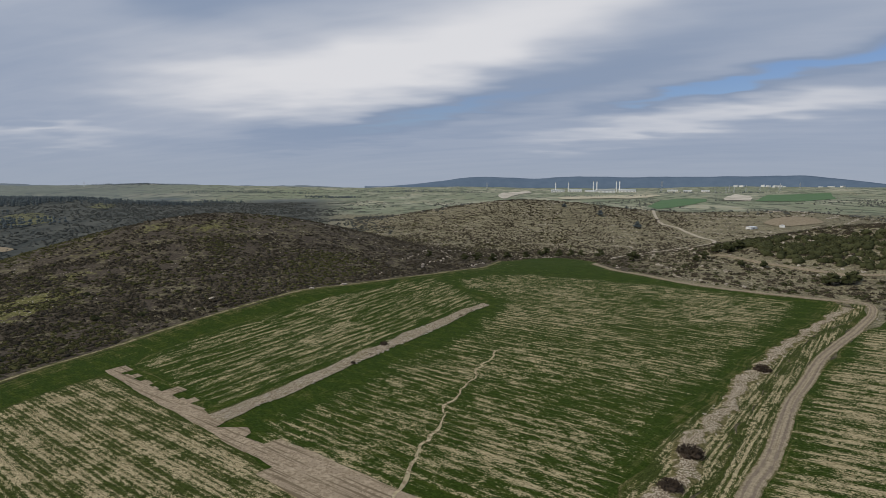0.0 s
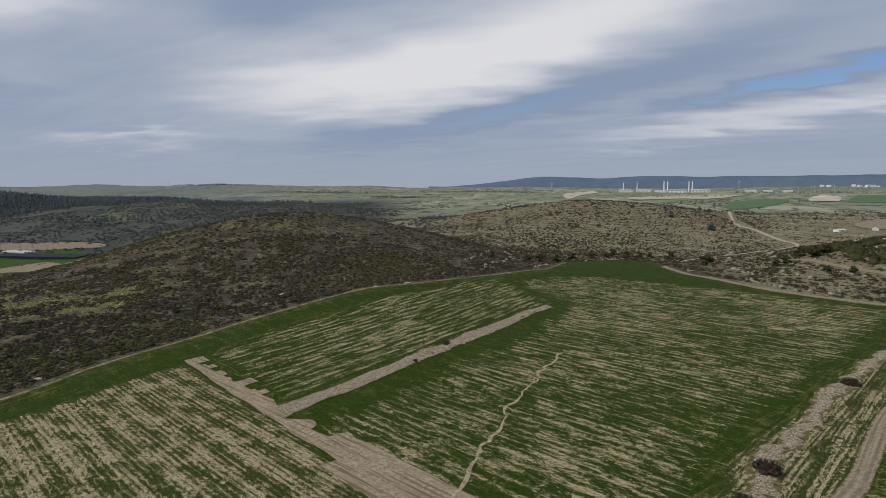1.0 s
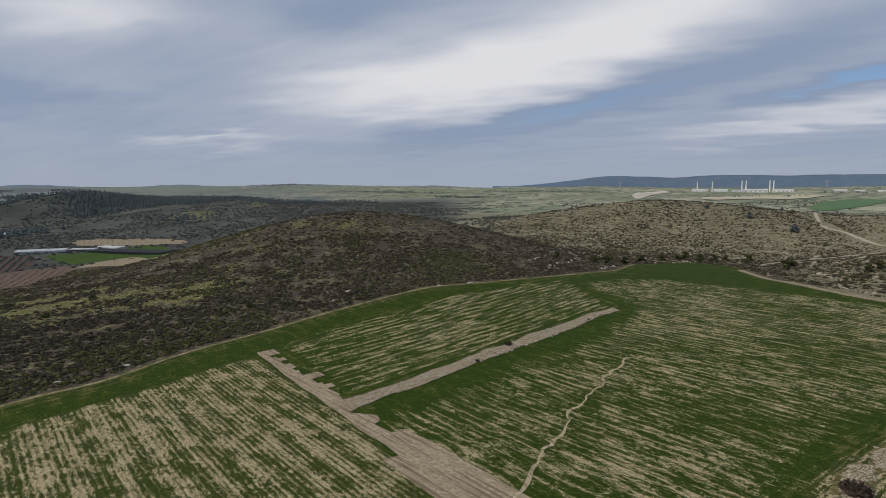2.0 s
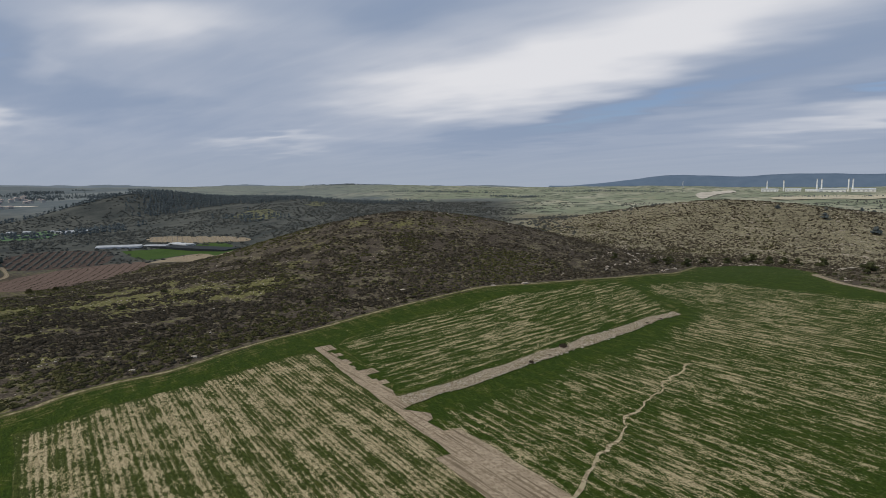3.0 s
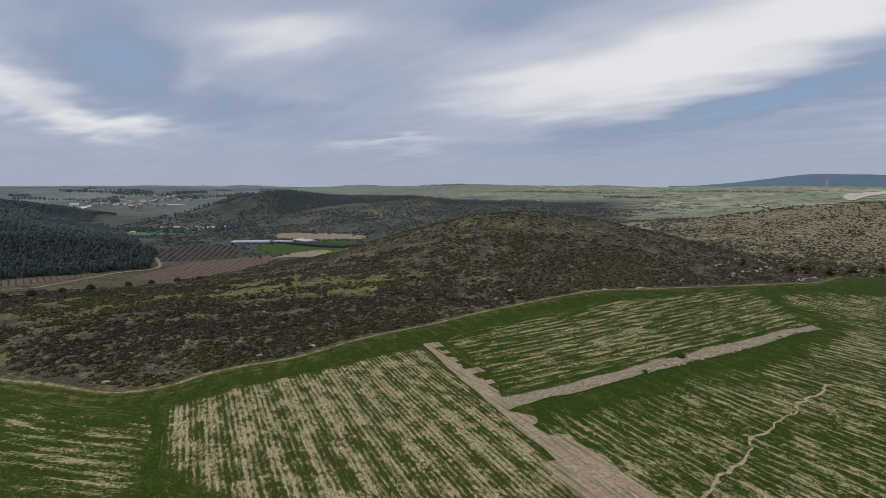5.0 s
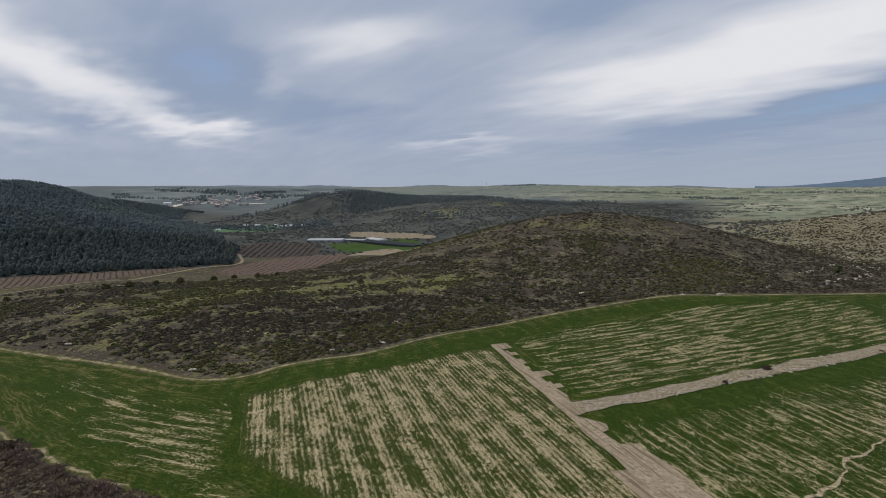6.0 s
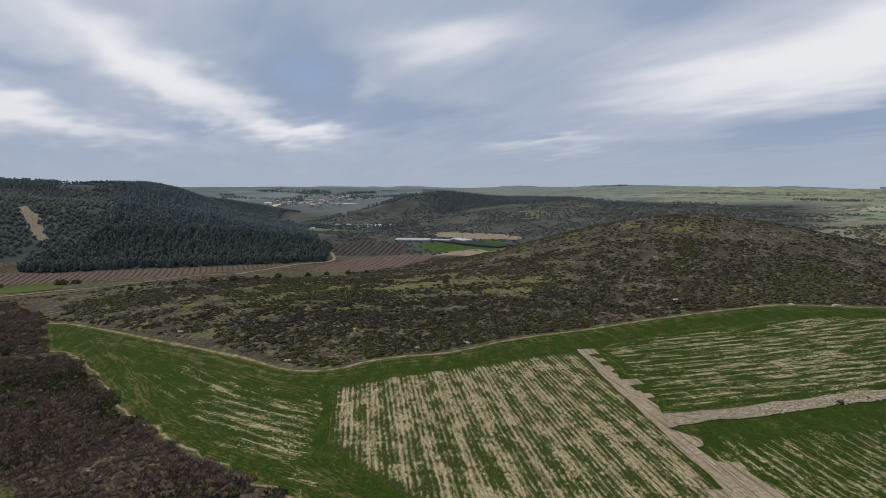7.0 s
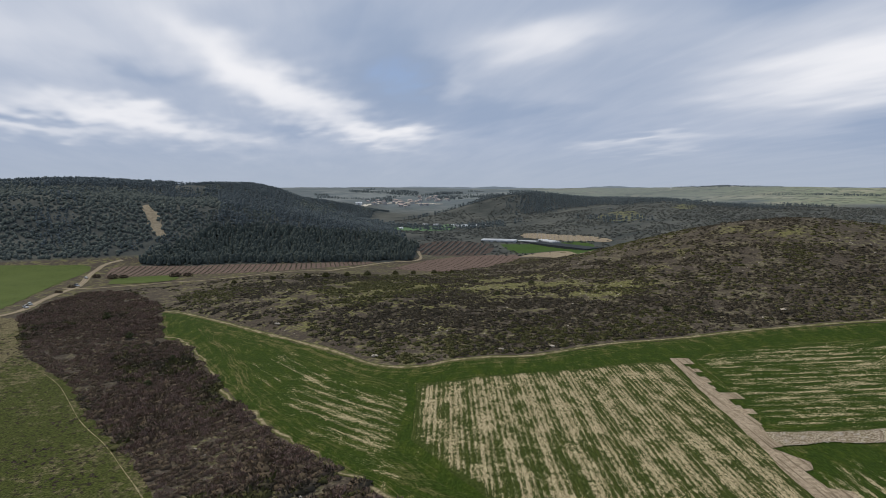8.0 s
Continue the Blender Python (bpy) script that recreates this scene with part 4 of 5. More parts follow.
def build_far_ridges():
    """Low rolling downs that close the plain beyond the valley."""
    az = np.arange(4, 96.1, 0.3)
    fade = step(az, 4, 14)
    # each colour pair has haze painted in, bluer on the farther ridge
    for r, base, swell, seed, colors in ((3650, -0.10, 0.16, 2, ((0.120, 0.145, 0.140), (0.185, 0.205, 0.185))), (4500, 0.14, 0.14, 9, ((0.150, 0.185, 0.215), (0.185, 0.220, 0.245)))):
        crest = base + swell * fbm(az, 0 * az + seed, 7.0, seed) + 0.05 * fbm(az, 0 * az, 1.4, seed + 1) - 0.35 * (1 - fade)
        for a, w, h in ((39, 2.2, 0.16), (26, 2.5, 0.12), (58, 6, 0.12), (14, 4, 0.10)):
            crest = crest + h * np.exp(-((az - a) / w) ** 2) * (1 if r > 4000 else 0.4)
        rows = []
        for k, (d, f) in enumerate(((-330, -0.9), (-180, -0.30), (-80, -0.10), (0, 0.0), (160, -0.5))):
            z = 50 + (r + d) * np.tan(np.radians(crest + f)) + (5 * fbm(az, 0 * az + k, 2.0, 3 + k) if 0 < k < 3 else 0)
            rows.append(np.column_stack([-np.sin(np.radians(az)) * (r + d), np.cos(np.radians(az)) * (r + d), z]))
        n = len(az)
        faces = [(k * n + i, (k + 1) * n + i, (k + 1) * n + i + 1, k * n + i + 1) for k in range(4) for i in range(n - 1)]
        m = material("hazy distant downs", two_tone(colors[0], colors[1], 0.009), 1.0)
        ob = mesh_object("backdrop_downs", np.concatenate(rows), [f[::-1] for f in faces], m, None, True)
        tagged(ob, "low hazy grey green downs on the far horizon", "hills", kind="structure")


build_far_ridges()

# ------------------------------------------------------------------ scrub, stones and woods
CLUMPS = [join(lump(k, 1, 0.42, 0.44), spray(160 + k, 9, 1.1, 0.8, 0.55, 0.3)) for k in range(10)]
BUSHY = [join(lump(60 + k, 1, 0.45, 0.36), spray(70 + k, 26, 1.25, 0.85, 0.46, 0.35)) for k in range(8)]
STONES = [lump(20 + k, 1, 0.35, 0.6) for k in range(6)]
rng = np.random.default_rng(11)


def scrub_sites(seed, count, box, rule):
    x, y = sprinkle(seed, count, box)
    keep = rule(x, y) & ~cleared(x, y) & ~inside(THICKET, x, y)
    return x[keep], y[keep]


def dark_hill(x, y):
    a, r = polar(x, y)
    want = 1.3 * fbm(x, y, 9, 4) + 0.42 * fbm(x, y, 38, 24) + 0.78 - 0.14 * step(a, 40, 60) + 0.55 * step(-r, -235, -180) * (1 - step(a, 62, 72)) + 0.30 * step(-a, -44, -34) * step(-r, -330, -270) - 1.25 * meadow_at(x, y) * (1 + 0.7 * fbm(x, y, 17, 55)) - 0.55 * step(a, 58, 72) - 0.35 * step(r, 380, 460)
    return (a > -14) & (a < 92) & (r > 110) & (r < 640) & (want > rng.uniform(-0.5, 0.9, len(x))) & ((a < 56) | (r < 385))


x, y = scrub_sites(1, 70000, (-420, 0, 130, 640), dark_hill)
x2, y2 = scrub_sites(4, 62000, (-320, 20, 60, 330), dark_hill)
k = np.hypot(x2, y2) < 345
x, y = np.concatenate([x, x2[k]]), np.concatenate([y, y2[k]])
s = 0.40 + 0.72 * rng.random(len(x)) ** 2.0
s = s * np.where(rng.random(len(x)) < 0.05, rng.uniform(1.3, 1.8, len(x)), 1.0)
green = fbm(x, y, 60, 31) + rng.normal(0, 0.4, len(x)) + 0.7 * step(polar(x, y)[0], 34, 60) + 0.4 * meadow_at(x, y) + 0.5 * step(np.hypot(x, y), 320, 400) > 0.8
near = (np.hypot(x, y) < 250) & (rng.random(len(x)) < 0.6)
for name, k, protos, mat, label in (
        ("scrub", ~green & near, BUSHY, SCRUB, "dense low grey brown scrub covering the hill"),
        ("upper_scrub", ~green & ~near, CLUMPS, SCRUB, "dense low grey brown scrub of small cushions"),
        ("green_scrub", green & near, BUSHY, SCRUB_GREEN, "low dark green shrubs among the scrub"),
        ("upper_green_scrub", green & ~near, CLUMPS, SCRUB_GREEN, "low olive green shrubs up to the hilltop")):
    scatter(name, protos, x[k], y[k], s[k], mat, label, "scrub", 0.1, seed=2)


def rock_hill(x, y):
    a, r = polar(x, y)
    want = 0.8 * fbm(x, y, 30, 6) + 0.42 + 0.22 * np.sin(6.283 * (height(x, y) / 2.6 + 0.25 * fbm(x, y, 40, 2)) - 2.2) + 0.5 * step(a, -16, -2) * step(-r, -680, -520) - 0.6 * step(a, -24, -30) * step(r, 420, 520)
    return (a > -46) & (a <= 6) & (r > 235) & (r < 1000) & (want > rng.uniform(-0.4, 1.3, len(x)))


x, y = scrub_sites(2, 56000, (-60, 200, 640, 980), rock_hill)
s = rng.uniform(0.45, 1.15, len(x)) * np.where(rng.random(len(x)) < 0.04, 1.9, 1.0)
pale = rng.random(len(x)) < 0.22
scatter("dry_scrub", CLUMPS, x[pale], y[pale], s[pale], SCRUB_PALE, "dry grey shrubs on the rocky hillside", "scrub", 0.1, seed=5)
scatter("hillside_scrub", CLUMPS, x[~pale], y[~pale], s[~pale], SCRUB, "dark low shrubs on the rocky hillside", "scrub", 0.1, seed=6)

def east_slope(x, y):
    a, r = polar(x, y)
    return (a < -14) & (a > -46) & (r > 240) & (r < 430) & (0.9 * fbm(x, y, 16, 46) + 0.45 > rng.uniform(-0.4, 1.2, len(x)))


x, y = scrub_sites(5, 12000, (90, 200, 320, 440), east_slope)
s = 0.45 + 1.1 * rng.random(len(x)) ** 2.2
green = rng.random(len(x)) < 0.4
scatter("slope_scrub", BUSHY, x[~green], y[~green], s[~green], SCRUB, "grey brown bushes on the stony slope", "scrub", 0.1, seed=62)
scatter("slope_green_scrub", BUSHY, x[green], y[green], s[green], LEAF, "dark green bushes on the stony slope", "scrub", 0.1, seed=63)


def terraces(x, y):
    a, r = polar(x, y)
    return (a < 9) & (a > -24) & (r > 440) & (r < 760) & (0.8 * fbm(x, y, 20, 47) + 0.5 + 0.25 * np.sin(6.283 * (height(x, y) / 2.6 + 0.25 * fbm(x, y, 40, 2)) - 2.2) > rng.uniform(-0.4, 1.2, len(x)))


x, y = scrub_sites(6, 26000, (-120, 420, 330, 760), terraces)
scatter("terrace_scrub", CLUMPS, x, y, 0.40 + 0.80 * rng.random(len(x)) ** 2, SCRUB, "small dark shrubs on the rocky terraces", "scrub", 0.1, seed=64)

x, y = sprinkle(3, 27000, (-395, -20, -35, 50))
k = inside(THICKET, x, y) & (away(THICKET_EDGE, x, y) > 1.0 + 2.2 * fbm(x, y, 6, 58)) & (fbm(x, y, 11, 18) > -0.7)
x, y = x[k], y[k]
s = (0.5 + 1.3 * rng.random(len(x)) ** 1.6) * (0.7 + 0.75 * step(fbm(x, y, 20, 14), -0.6, 0.8))
tint = fbm(x, y, 18, 12) + rng.normal(0, 0.3, len(x)) - 0.6 * step(-x, 190, 270)
TWIGGY = [spray(90 + k, 64, 1.0, 1.0, 0.24, 0.45) for k in range(8)]
BRUSHY = [join(lump(260 + k, 1, 0.5, 0.40), spray(270 + k, 46, 1.15, 1.0, 0.28, 0.45)) for k in range(8)]
pick = rng.random(len(x))
for name, k, protos, mat, label, cat in (
        ("thicket", (tint < 0.35) & (pick < 0.55), TWIGGY, THORN, "bare reddish brown thicket filling the gully", "thicket"),
        ("thicket_undergrowth", (tint < 0.35) & (pick >= 0.55), BRUSHY, TWIG, "brown twiggy undergrowth in the gully", "thicket"),
        ("thicket_bushes", (tint >= 0.35) & (pick < 0.5), BUSHY, SCRUB, "grey brown bushes among the thicket", "scrub"),
        ("green_undergrowth", (tint >= 0.35) & (pick >= 0.5), BUSHY, SCRUB_GREEN, "dark green bushes among the bare thicket", "scrub")):
    scatter(name, protos, x[k], y[k], s[k] * 0.9, mat, label, cat, 0.1, seed=8)


def stones_in(seed, count, box, rule, size, name, label):
    x, y = sprinkle(seed, count, box)
    k = rule(x, y)
    x, y = x[k], y[k]
    g = np.random.default_rng(seed)
    return scatter(name, STONES, x, y, size[0] + (size[1] - size[0]) * g.random(len(x)) ** 3, ROCK, label, "stones", 0.15, seed=seed)


stones_in(21, 24000, (-52, 112, 22, 238), lambda x, y: inside(STONE_ROW, x, y) & (rng.random(len(x)) < 0.6), (0.16, 0.55), "field_stones", "heaped pale field stones on the strip")
stones_in(22, 30000, (5, 50, 168, 228), lambda x, y: inside(BANK, x, y) & (away(BANK_SPINE, x, y) < 1.7 + 1.3 * fbm(x, y, 9, 4)) & (rng.random(len(x)) < 0.7), (0.14, 0.50), "bank_stones", "pale rubble and stones on the bank")
stones_in(23, 6500, (-330, 30, 60, 560), lambda x, y: (polar(x, y)[0] > 8) & (polar(x, y)[0] < 75) & ~dark_hill(x, y) & (np.hypot(x, y) < 540) & ~cleared(x, y) & ~inside(THICKET, x, y) & (fbm(x, y, 25, 22) > -0.1), (0.18, 0.55), "hill_rocks", "pale limestone rocks among the scrub")
stones_in(29, 16000, (-270, 90, -130, 320), lambda x, y: (meadow_at(x, y) > 0.30) & (rng.random(len(x)) < 0.35), (0.10, 0.34), "meadow_stones", "small pale stones in the grassy openings")
stones_in(26, 5000, (-95, 70, 10, 152), lambda x, y: inside(BARE_STRIP, x, y) & (fbm(x, y, 8, 3) > 0.1), (0.08, 0.25), "strip_stones", "small stones on the bare strip")


def ledges(x, y):
    a, r = polar(x, y)
    z = height(x, y)
    band = np.mod(z / 2.6 + 0.25 * fbm(x, y, 40, 2), 1.0) < 0.17
    return (a < 7) & (a > -46) & (r > 240) & (r < 860) & ~cleared(x, y) & band & (fbm(x, y, 35, 27) > -0.2)


stones_in(24, 100000, (-90, 200, 640, 860), ledges, (0.30, 1.15), "ledge_rocks", "broken limestone ledges along the contours of the hill")
stones_in(25, 2600, (-350, -15, -40, 45), lambda x, y: inside(THICKET, x, y) & (np.abs(fbm(x, y, 40, 41)) < 0.05), (0.2, 0.6), "gully_rocks", "grey rocks in the bed of the gully")

# dark tufts on the pasture
x, y = sprinkle(27, 9000, (-320, -90, -70, 12))
k = inside(SOUTH_WEST_FIELD, x, y) & (fbm(x, y, 22, 8) > 0.15)
scatter("pasture_tufts", CLUMPS, x[k], y[k], rng.uniform(0.18, 0.50, k.sum()), DARK_TWIG, "small dark weed tufts on the pasture", "weeds", 0.1, seed=28)

PINES = [conifer(k, 3, 0.27) for k in range(8)]
PINES_FAR = [conifer(20 + k, 2, 0.24) for k in range(6)]
ROUND = [join(lump(120 + k, 1, 0.3, 0.8)) for k in range(5)]


def pine_hill(x, y):
    a, r = polar(x, y)
    block = inside(PINE_BLOCK, x, y)
    hill = (a > np.where(r > 880, 62.5, 60) + 1.6 * fbm(x, y, 60, 79)) & (a < 104) & (r > np.where(a > 76, 545, 585)) & (r < np.where(a < 73, 1480, 1150))
    return (block | hill) & ~cleared(x, y) & (away([(-650, 76), (-585, 80)], x, y) > 4) & (away([(-585, 80), (-548, 58), (-531, 43)], x, y) > 3)


x, y = sprinkle(31, 112000, (-1420, -260, -300, 760))
k = pine_hill(x, y)
x, y = x[k], y[k]
block = inside(PINE_BLOCK, x, y)
a, r = polar(x, y)
# oak scrub with gaps on the near flank and a thin stony top; dense pines in the folds
flank = ~block & (a > 77) & (r < 760)
bare_top = np.exp(-((a - 79.5) / 3.0) ** 2 - ((r - 820) / 60) ** 2)
keep = block | (fbm(x, y, 45, 78) + np.where(flank, 0.55, 0.85) - 1.5 * bare_top > rng.uniform(-0.5, 0.45, len(x)))
x, y, block, flank, a, r = (q[keep] for q in (x, y, block, flank, a, r))
h = np.where(block, rng.uniform(5.0, 7.8, len(x)), np.where(flank, rng.uniform(2.6, 5.0, len(x)), rng.uniform(3.6, 6.6, len(x))))
leafy = ~block & (fbm(x, y, 60, 77) + rng.normal(0, 0.3, len(x)) + np.where(flank, 0.75, -0.25) > 0.3)
for name, k, protos, mat, label, wide in (
        ("pine_forest", block, PINES, PINE, "dark green pine plantation on the valley side", 1.0),
        ("pine_forest_upper", ~block & ~leafy, PINES_FAR, HAZY_WOOD, "dark pine woods covering the far hillside", 1.1),
        ("oak_scrub", leafy, ROUND, HAZY_OAK, "round dark evergreen oaks between the pines", 0.40)):
    scatter(name, protos, x[k], y[k], h[k] * wide, mat, label, "forest", 0.01, h[k] if wide >= 1 else h[k] * 0.5, seed=32)


def wooded_hill(x, y):
    a, r = polar(x, y)
    z = height(x, y)
    want = fbm(x, y, 90, 61) + step(z, 0, 32) * 1.3 - 0.45
    want = want - 1.8 * (1 - step(a + 4 * fbm(x, y, 70, 62), 27, 38)) * step(-z, -38, -28)
    return (a > 24) & (a < 64) & (r > 850) & (r < 1500) & (want > rng.uniform(-0.3, 0.9, len(x)))


x, y = sprinkle(34, 30000, (-1150, 450, -350, 1400))
k = wooded_hill(x, y)
x, y = x[k], y[k]
h = rng.uniform(4, 9, len(x))
scatter("hill_wood", PINES_FAR, x, y, h * 1.2, HAZY_WOOD, "dark mixed woods on the middle hill", "forest", 0.01, h, seed=35)
x, y = sprinkle(36, 34000, (-1000, 350, 100, 1450))
a, r = polar(x, y)
k = (a > 5) & (a < 60) & (r > 600) & (r < np.where(a < 26, 1450, 1250)) & ~cleared(x, y) & (fbm(x, y, 50, 63) + 0.6 - 1.3 * (1 - step(a, 5, 20)) * step(r, 700, 1000) > rng.uniform(-0.3, 1.0, len(x)))
scatter("far_scrub", CLUMPS, x[k], y[k], rng.uniform(1.2, 2.4, k.sum()), HAZY_SCRUB, "dark scrub on the far slopes", "scrub", 0.1, seed=37)

# tree lines on the open land
def tree_line(seed, line, wide, count, size, label):
    g = np.random.default_rng(seed)
    p = np.array(smooth_line(line, 6.0))
    i = g.integers(0, len(p), count)
    i = np.clip(i + (6 * fbm(i * 1.0, 0.0 * i, 4, seed)).astype(int), 0, len(p) - 1)
    x, y = p[i, 0] + g.normal(0, wide * 1.6, count), p[i, 1] + g.normal(0, wide * 1.6, count)
    h = g.uniform(*size, count)
    scatter("tree_line", PINES_FAR, x, y, h * 1.5, HAZY_WOOD, label, "trees", 0.02, h, seed=seed)


for n, (line, wide, count) in enumerate((
        ([(-391, 1720), (-330, 1690), (-270, 1740)], 12, 110), ([(-620, 1020), (-560, 1060), (-500, 1090)], 12, 220), ([(-760, 1290), (-640, 1330), (-520, 1360)], 16, 160),
        ([(-300, 2300), (-100, 2380), (150, 2350)], 18, 140), ([(-900, 2000), (-700, 2100), (-520, 2120)], 22, 160), ([(-1500, 2450), (-1380, 2540), (-1300, 2560)], 30, 160),
        ([(420, 1850), (560, 1930), (700, 1960)], 14, 60), ([(900, 2300), (1150, 2280), (1300, 2200)], 16, 80), ([(-1750, 1200), (-1650, 1260), (-1560, 1290)], 30, 140))):
    tree_line(80 + n, line, wide, count * 2, (2.5, 6.5), "dark line of trees across the open land")
x, y = sprinkle(40, 7000, (-60, 600, 1500, 1500))
a, r = polar(x, y)
k = (r > 650) & (a < 3) & (a > -44) & (fbm(x, y, 70, 73) > 0.1) & ~cleared(x, y)
scatter("plain_shrubs", ROUND, x[k], y[k], rng.uniform(0.8, 2.2, k.sum()), HAZY_SCRUB, "scattered dark shrubs on the stony plateau", "scrub", 0.1, seed=41)
GROVE = [(186, 332), (182, 305), (188, 286), (212, 262), (245, 270), (240, 300), (215, 322), (200, 352), (180, 350)]
x, y = sprinkle(42, 1000, (160, 245, 260, 360))
k = inside(GROVE, x, y) & ~cleared(x, y)
LEAFY = [join(lump(130 + k, 1, 0.34, 0.75), spray(140 + k, 60, 1.1, 1.35, 0.32, 0.3)) for k in range(6)]
scatter("evergreen_grove", LEAFY, x[k], y[k], rng.uniform(1.3, 2.6, k.sum()), LEAF, "dense dark evergreen grove on the slope", "trees", 0.05, seed=43)


x, y = sprinkle(44, 16000, (-2300, 450, -900, 1700))
a, r = polar(x, y)
k = (a > 44) & (a < 68) & (r > 1450) & (r < 2500) & (fbm(x, y, 130, 91) > 0.3)
h = rng.uniform(4, 8, k.sum())
scatter("far_copses", PINES_FAR, x[k], y[k], h * 1.5, HAZY_WOOD, "dark copses round the far village", "trees", 0.02, h, seed=45)


# rows of vines, fruit trees and posts
def rows_in(poly, turn, row_gap, plant_gap, jitter, seed):
    xs, ys = np.array([p[0] for p in poly]), np.array([p[1] for p in poly])
    n = int(max(np.ptp(xs), np.ptp(ys)) * 1.5)
    u, v = np.meshgrid(np.arange(-n, n, row_gap), np.arange(-n, n, plant_gap))
    g = np.random.default_rng(seed)
    u, v = (u + g.normal(0, jitter, u.shape)).ravel(), (v + g.normal(0, jitter, v.shape)).ravel()
    c, s_ = math.cos(radians(turn)), math.sin(radians(turn))
    x, y = xs.mean() + u * c - v * s_, ys.mean() + u * s_ + v * c
    k = inside(poly, x, y)
    return x[k], y[k]


x, y = rows_in(VINEYARD, 68, 4.2, 1.3, 0.15, 51)
scatter("vine_rows", CLUMPS, x, y, rng.uniform(0.4, 0.7, len(x)), SCRUB_PALE, "pale dormant vines in straight rows", "vines", 0.1, 0.9, seed=52)
x, y = rows_in(FAR_VINES, 45, 5.5, 1.6, 0.15, 53)
scatter("vine_rows", CLUMPS, x, y, rng.uniform(0.5, 0.8, len(x)), ROCK, "pale sheeted vine rows behind the greenhouses", "vines", 0.1, 1.0, seed=54)
x, y = rows_in(ORCHARD, 40, 6.0, 4.0, 0.3, 55)
scatter("orchard_trees", ROUND, x, y, rng.uniform(1.0, 1.6, len(x)), HAZY_SCRUB, "small dark orchard trees in rows", "trees", 0.1, seed=56)
x, y = rows_in(BROWN_PLOT, 40, 6.5, 4.5, 0.3, 57)
scatter("young_orchard", ROUND, x, y, rng.uniform(0.4, 0.7, len(x)), SCRUB, "young brown orchard trees in rows", "trees", 0.1, seed=58)


# ------------------------------------------------------------------ single bushes and trees
def tri_part(name, shape, mat, parent, label=""):
    v, f = shape
    return tagged(mesh_object(name, v, f.tolist(), mat, parent), label)


def limb(bm, a, b, r0, r1, sides=6):
    a, b = Vector(a), Vector(b)
    turn = (b - a).to_track_quat("Z", "Y").to_matrix()
    rings = []
    for p, r in ((a, r0), (b, r1)):
        rings.append([bm.verts.new(p + turn @ Vector((r * math.cos(k * math.tau / sides), r * math.sin(k * math.tau / sides), 0))) for k in range(sides)])
    for k in range(sides):
        bm.faces.new((rings[0][k], rings[0][(k + 1) % sides], rings[1][(k + 1) % sides], rings[1][k]))
    bm.faces.new(rings[1])


def bush(seed, mat, dense=420):
    """A bush about 2 across and 1 high: forked stems and a loose crown of leaf blades."""
    ob = new("bush")
    bm = bmesh.new()
    g = random.Random(seed)
    for k in range(7):
        a = k * 0.9 + g.uniform(-0.3, 0.3)
        mid = (0.25 * math.cos(a), 0.25 * math.sin(a), g.uniform(0.25, 0.4))
        limb(bm, (0, 0, -0.05), mid, 0.04, 0.025, 5)
        limb(bm, mid, (0.7 * math.cos(a + 0.3), 0.7 * math.sin(a + 0.3), g.uniform(0.45, 0.8)), 0.025, 0.008, 5)
    part("stems", bm, BARK, ob)
    shape = join(*[(v * np.array([0.34, 0.34, 0.42]) + np.array([math.cos(k * 1.05) * 0.5 * (k > 0), math.sin(k * 1.05) * 0.5 * (k > 0), 0.12 + 0.12 * (k == 0)]), f)
                   for k, (v, f) in enumerate(lump(seed + k, 1, 0.4, 0.7) for k in range(7))], spray(seed, dense, 1.0, 1.0, 0.17, 0.3))
    tri_part("crown", shape, mat, ob)
    return ob


def tree(seed, mat):
    """A broad evergreen one unit high: tapered trunk, limbs, uneven crown of leaf clumps."""
    ob = new("tree")
    g = random.Random(seed)
    bm = bmesh.new()
    limb(bm, (0, 0, -0.03), (0.02, 0.01, 0.35), 0.045, 0.03, 8)
    pieces = []
    for k in range(9):
        a = k * 2.4 + g.uniform(-0.4, 0.4)
        rad = g.uniform(0.12, 0.34) if k else 0.0
        zc = g.uniform(0.14, 0.56) if k else 0.64
        tip = (rad * math.cos(a), rad * math.sin(a), zc)
        limb(bm, (0.02, 0.01, 0.2), tip, 0.022, 0.008, 5)
        size = g.uniform(0.19, 0.28)
        v, f = lump(seed * 13 + k, 1, 0.36, 0.8)
        pieces.append((v * size * 0.8 + np.array(tip) - np.array([0, 0, size * 0.3]), f))
        v, f = spray(seed * 17 + k, 46, 1.15, 1.2, 0.3, 0.25)
        pieces.append((v * size + np.array(tip) - np.array([0, 0, size * 0.35]), f))
    part("trunk", bm, BARK, ob)
    tri_part("crown", join(*pieces), mat, ob)
    return ob


def stand(ob, x, y, size, turn, tall=1.0, sink=0.0):
    return pose(x, y, float(height(x, y)) - sink, 0, 0, turn) @ Matrix.Diagonal((size, size, size * tall, 1))


def spread(maker, sites, label, category, group):
    """One thing made by maker(), then copied to every further site: x, y, size, turn, tall."""
    first = None
    for x, y, size, turn, tall in sites:
        m = stand(None, x, y, size, turn, tall)
        if first is None:
            first = tagged(maker(), label, category, group)
            first.matrix_basis = m
        else:
            c = copy_thing(first, Matrix())
            c.matrix_basis = m
    return first


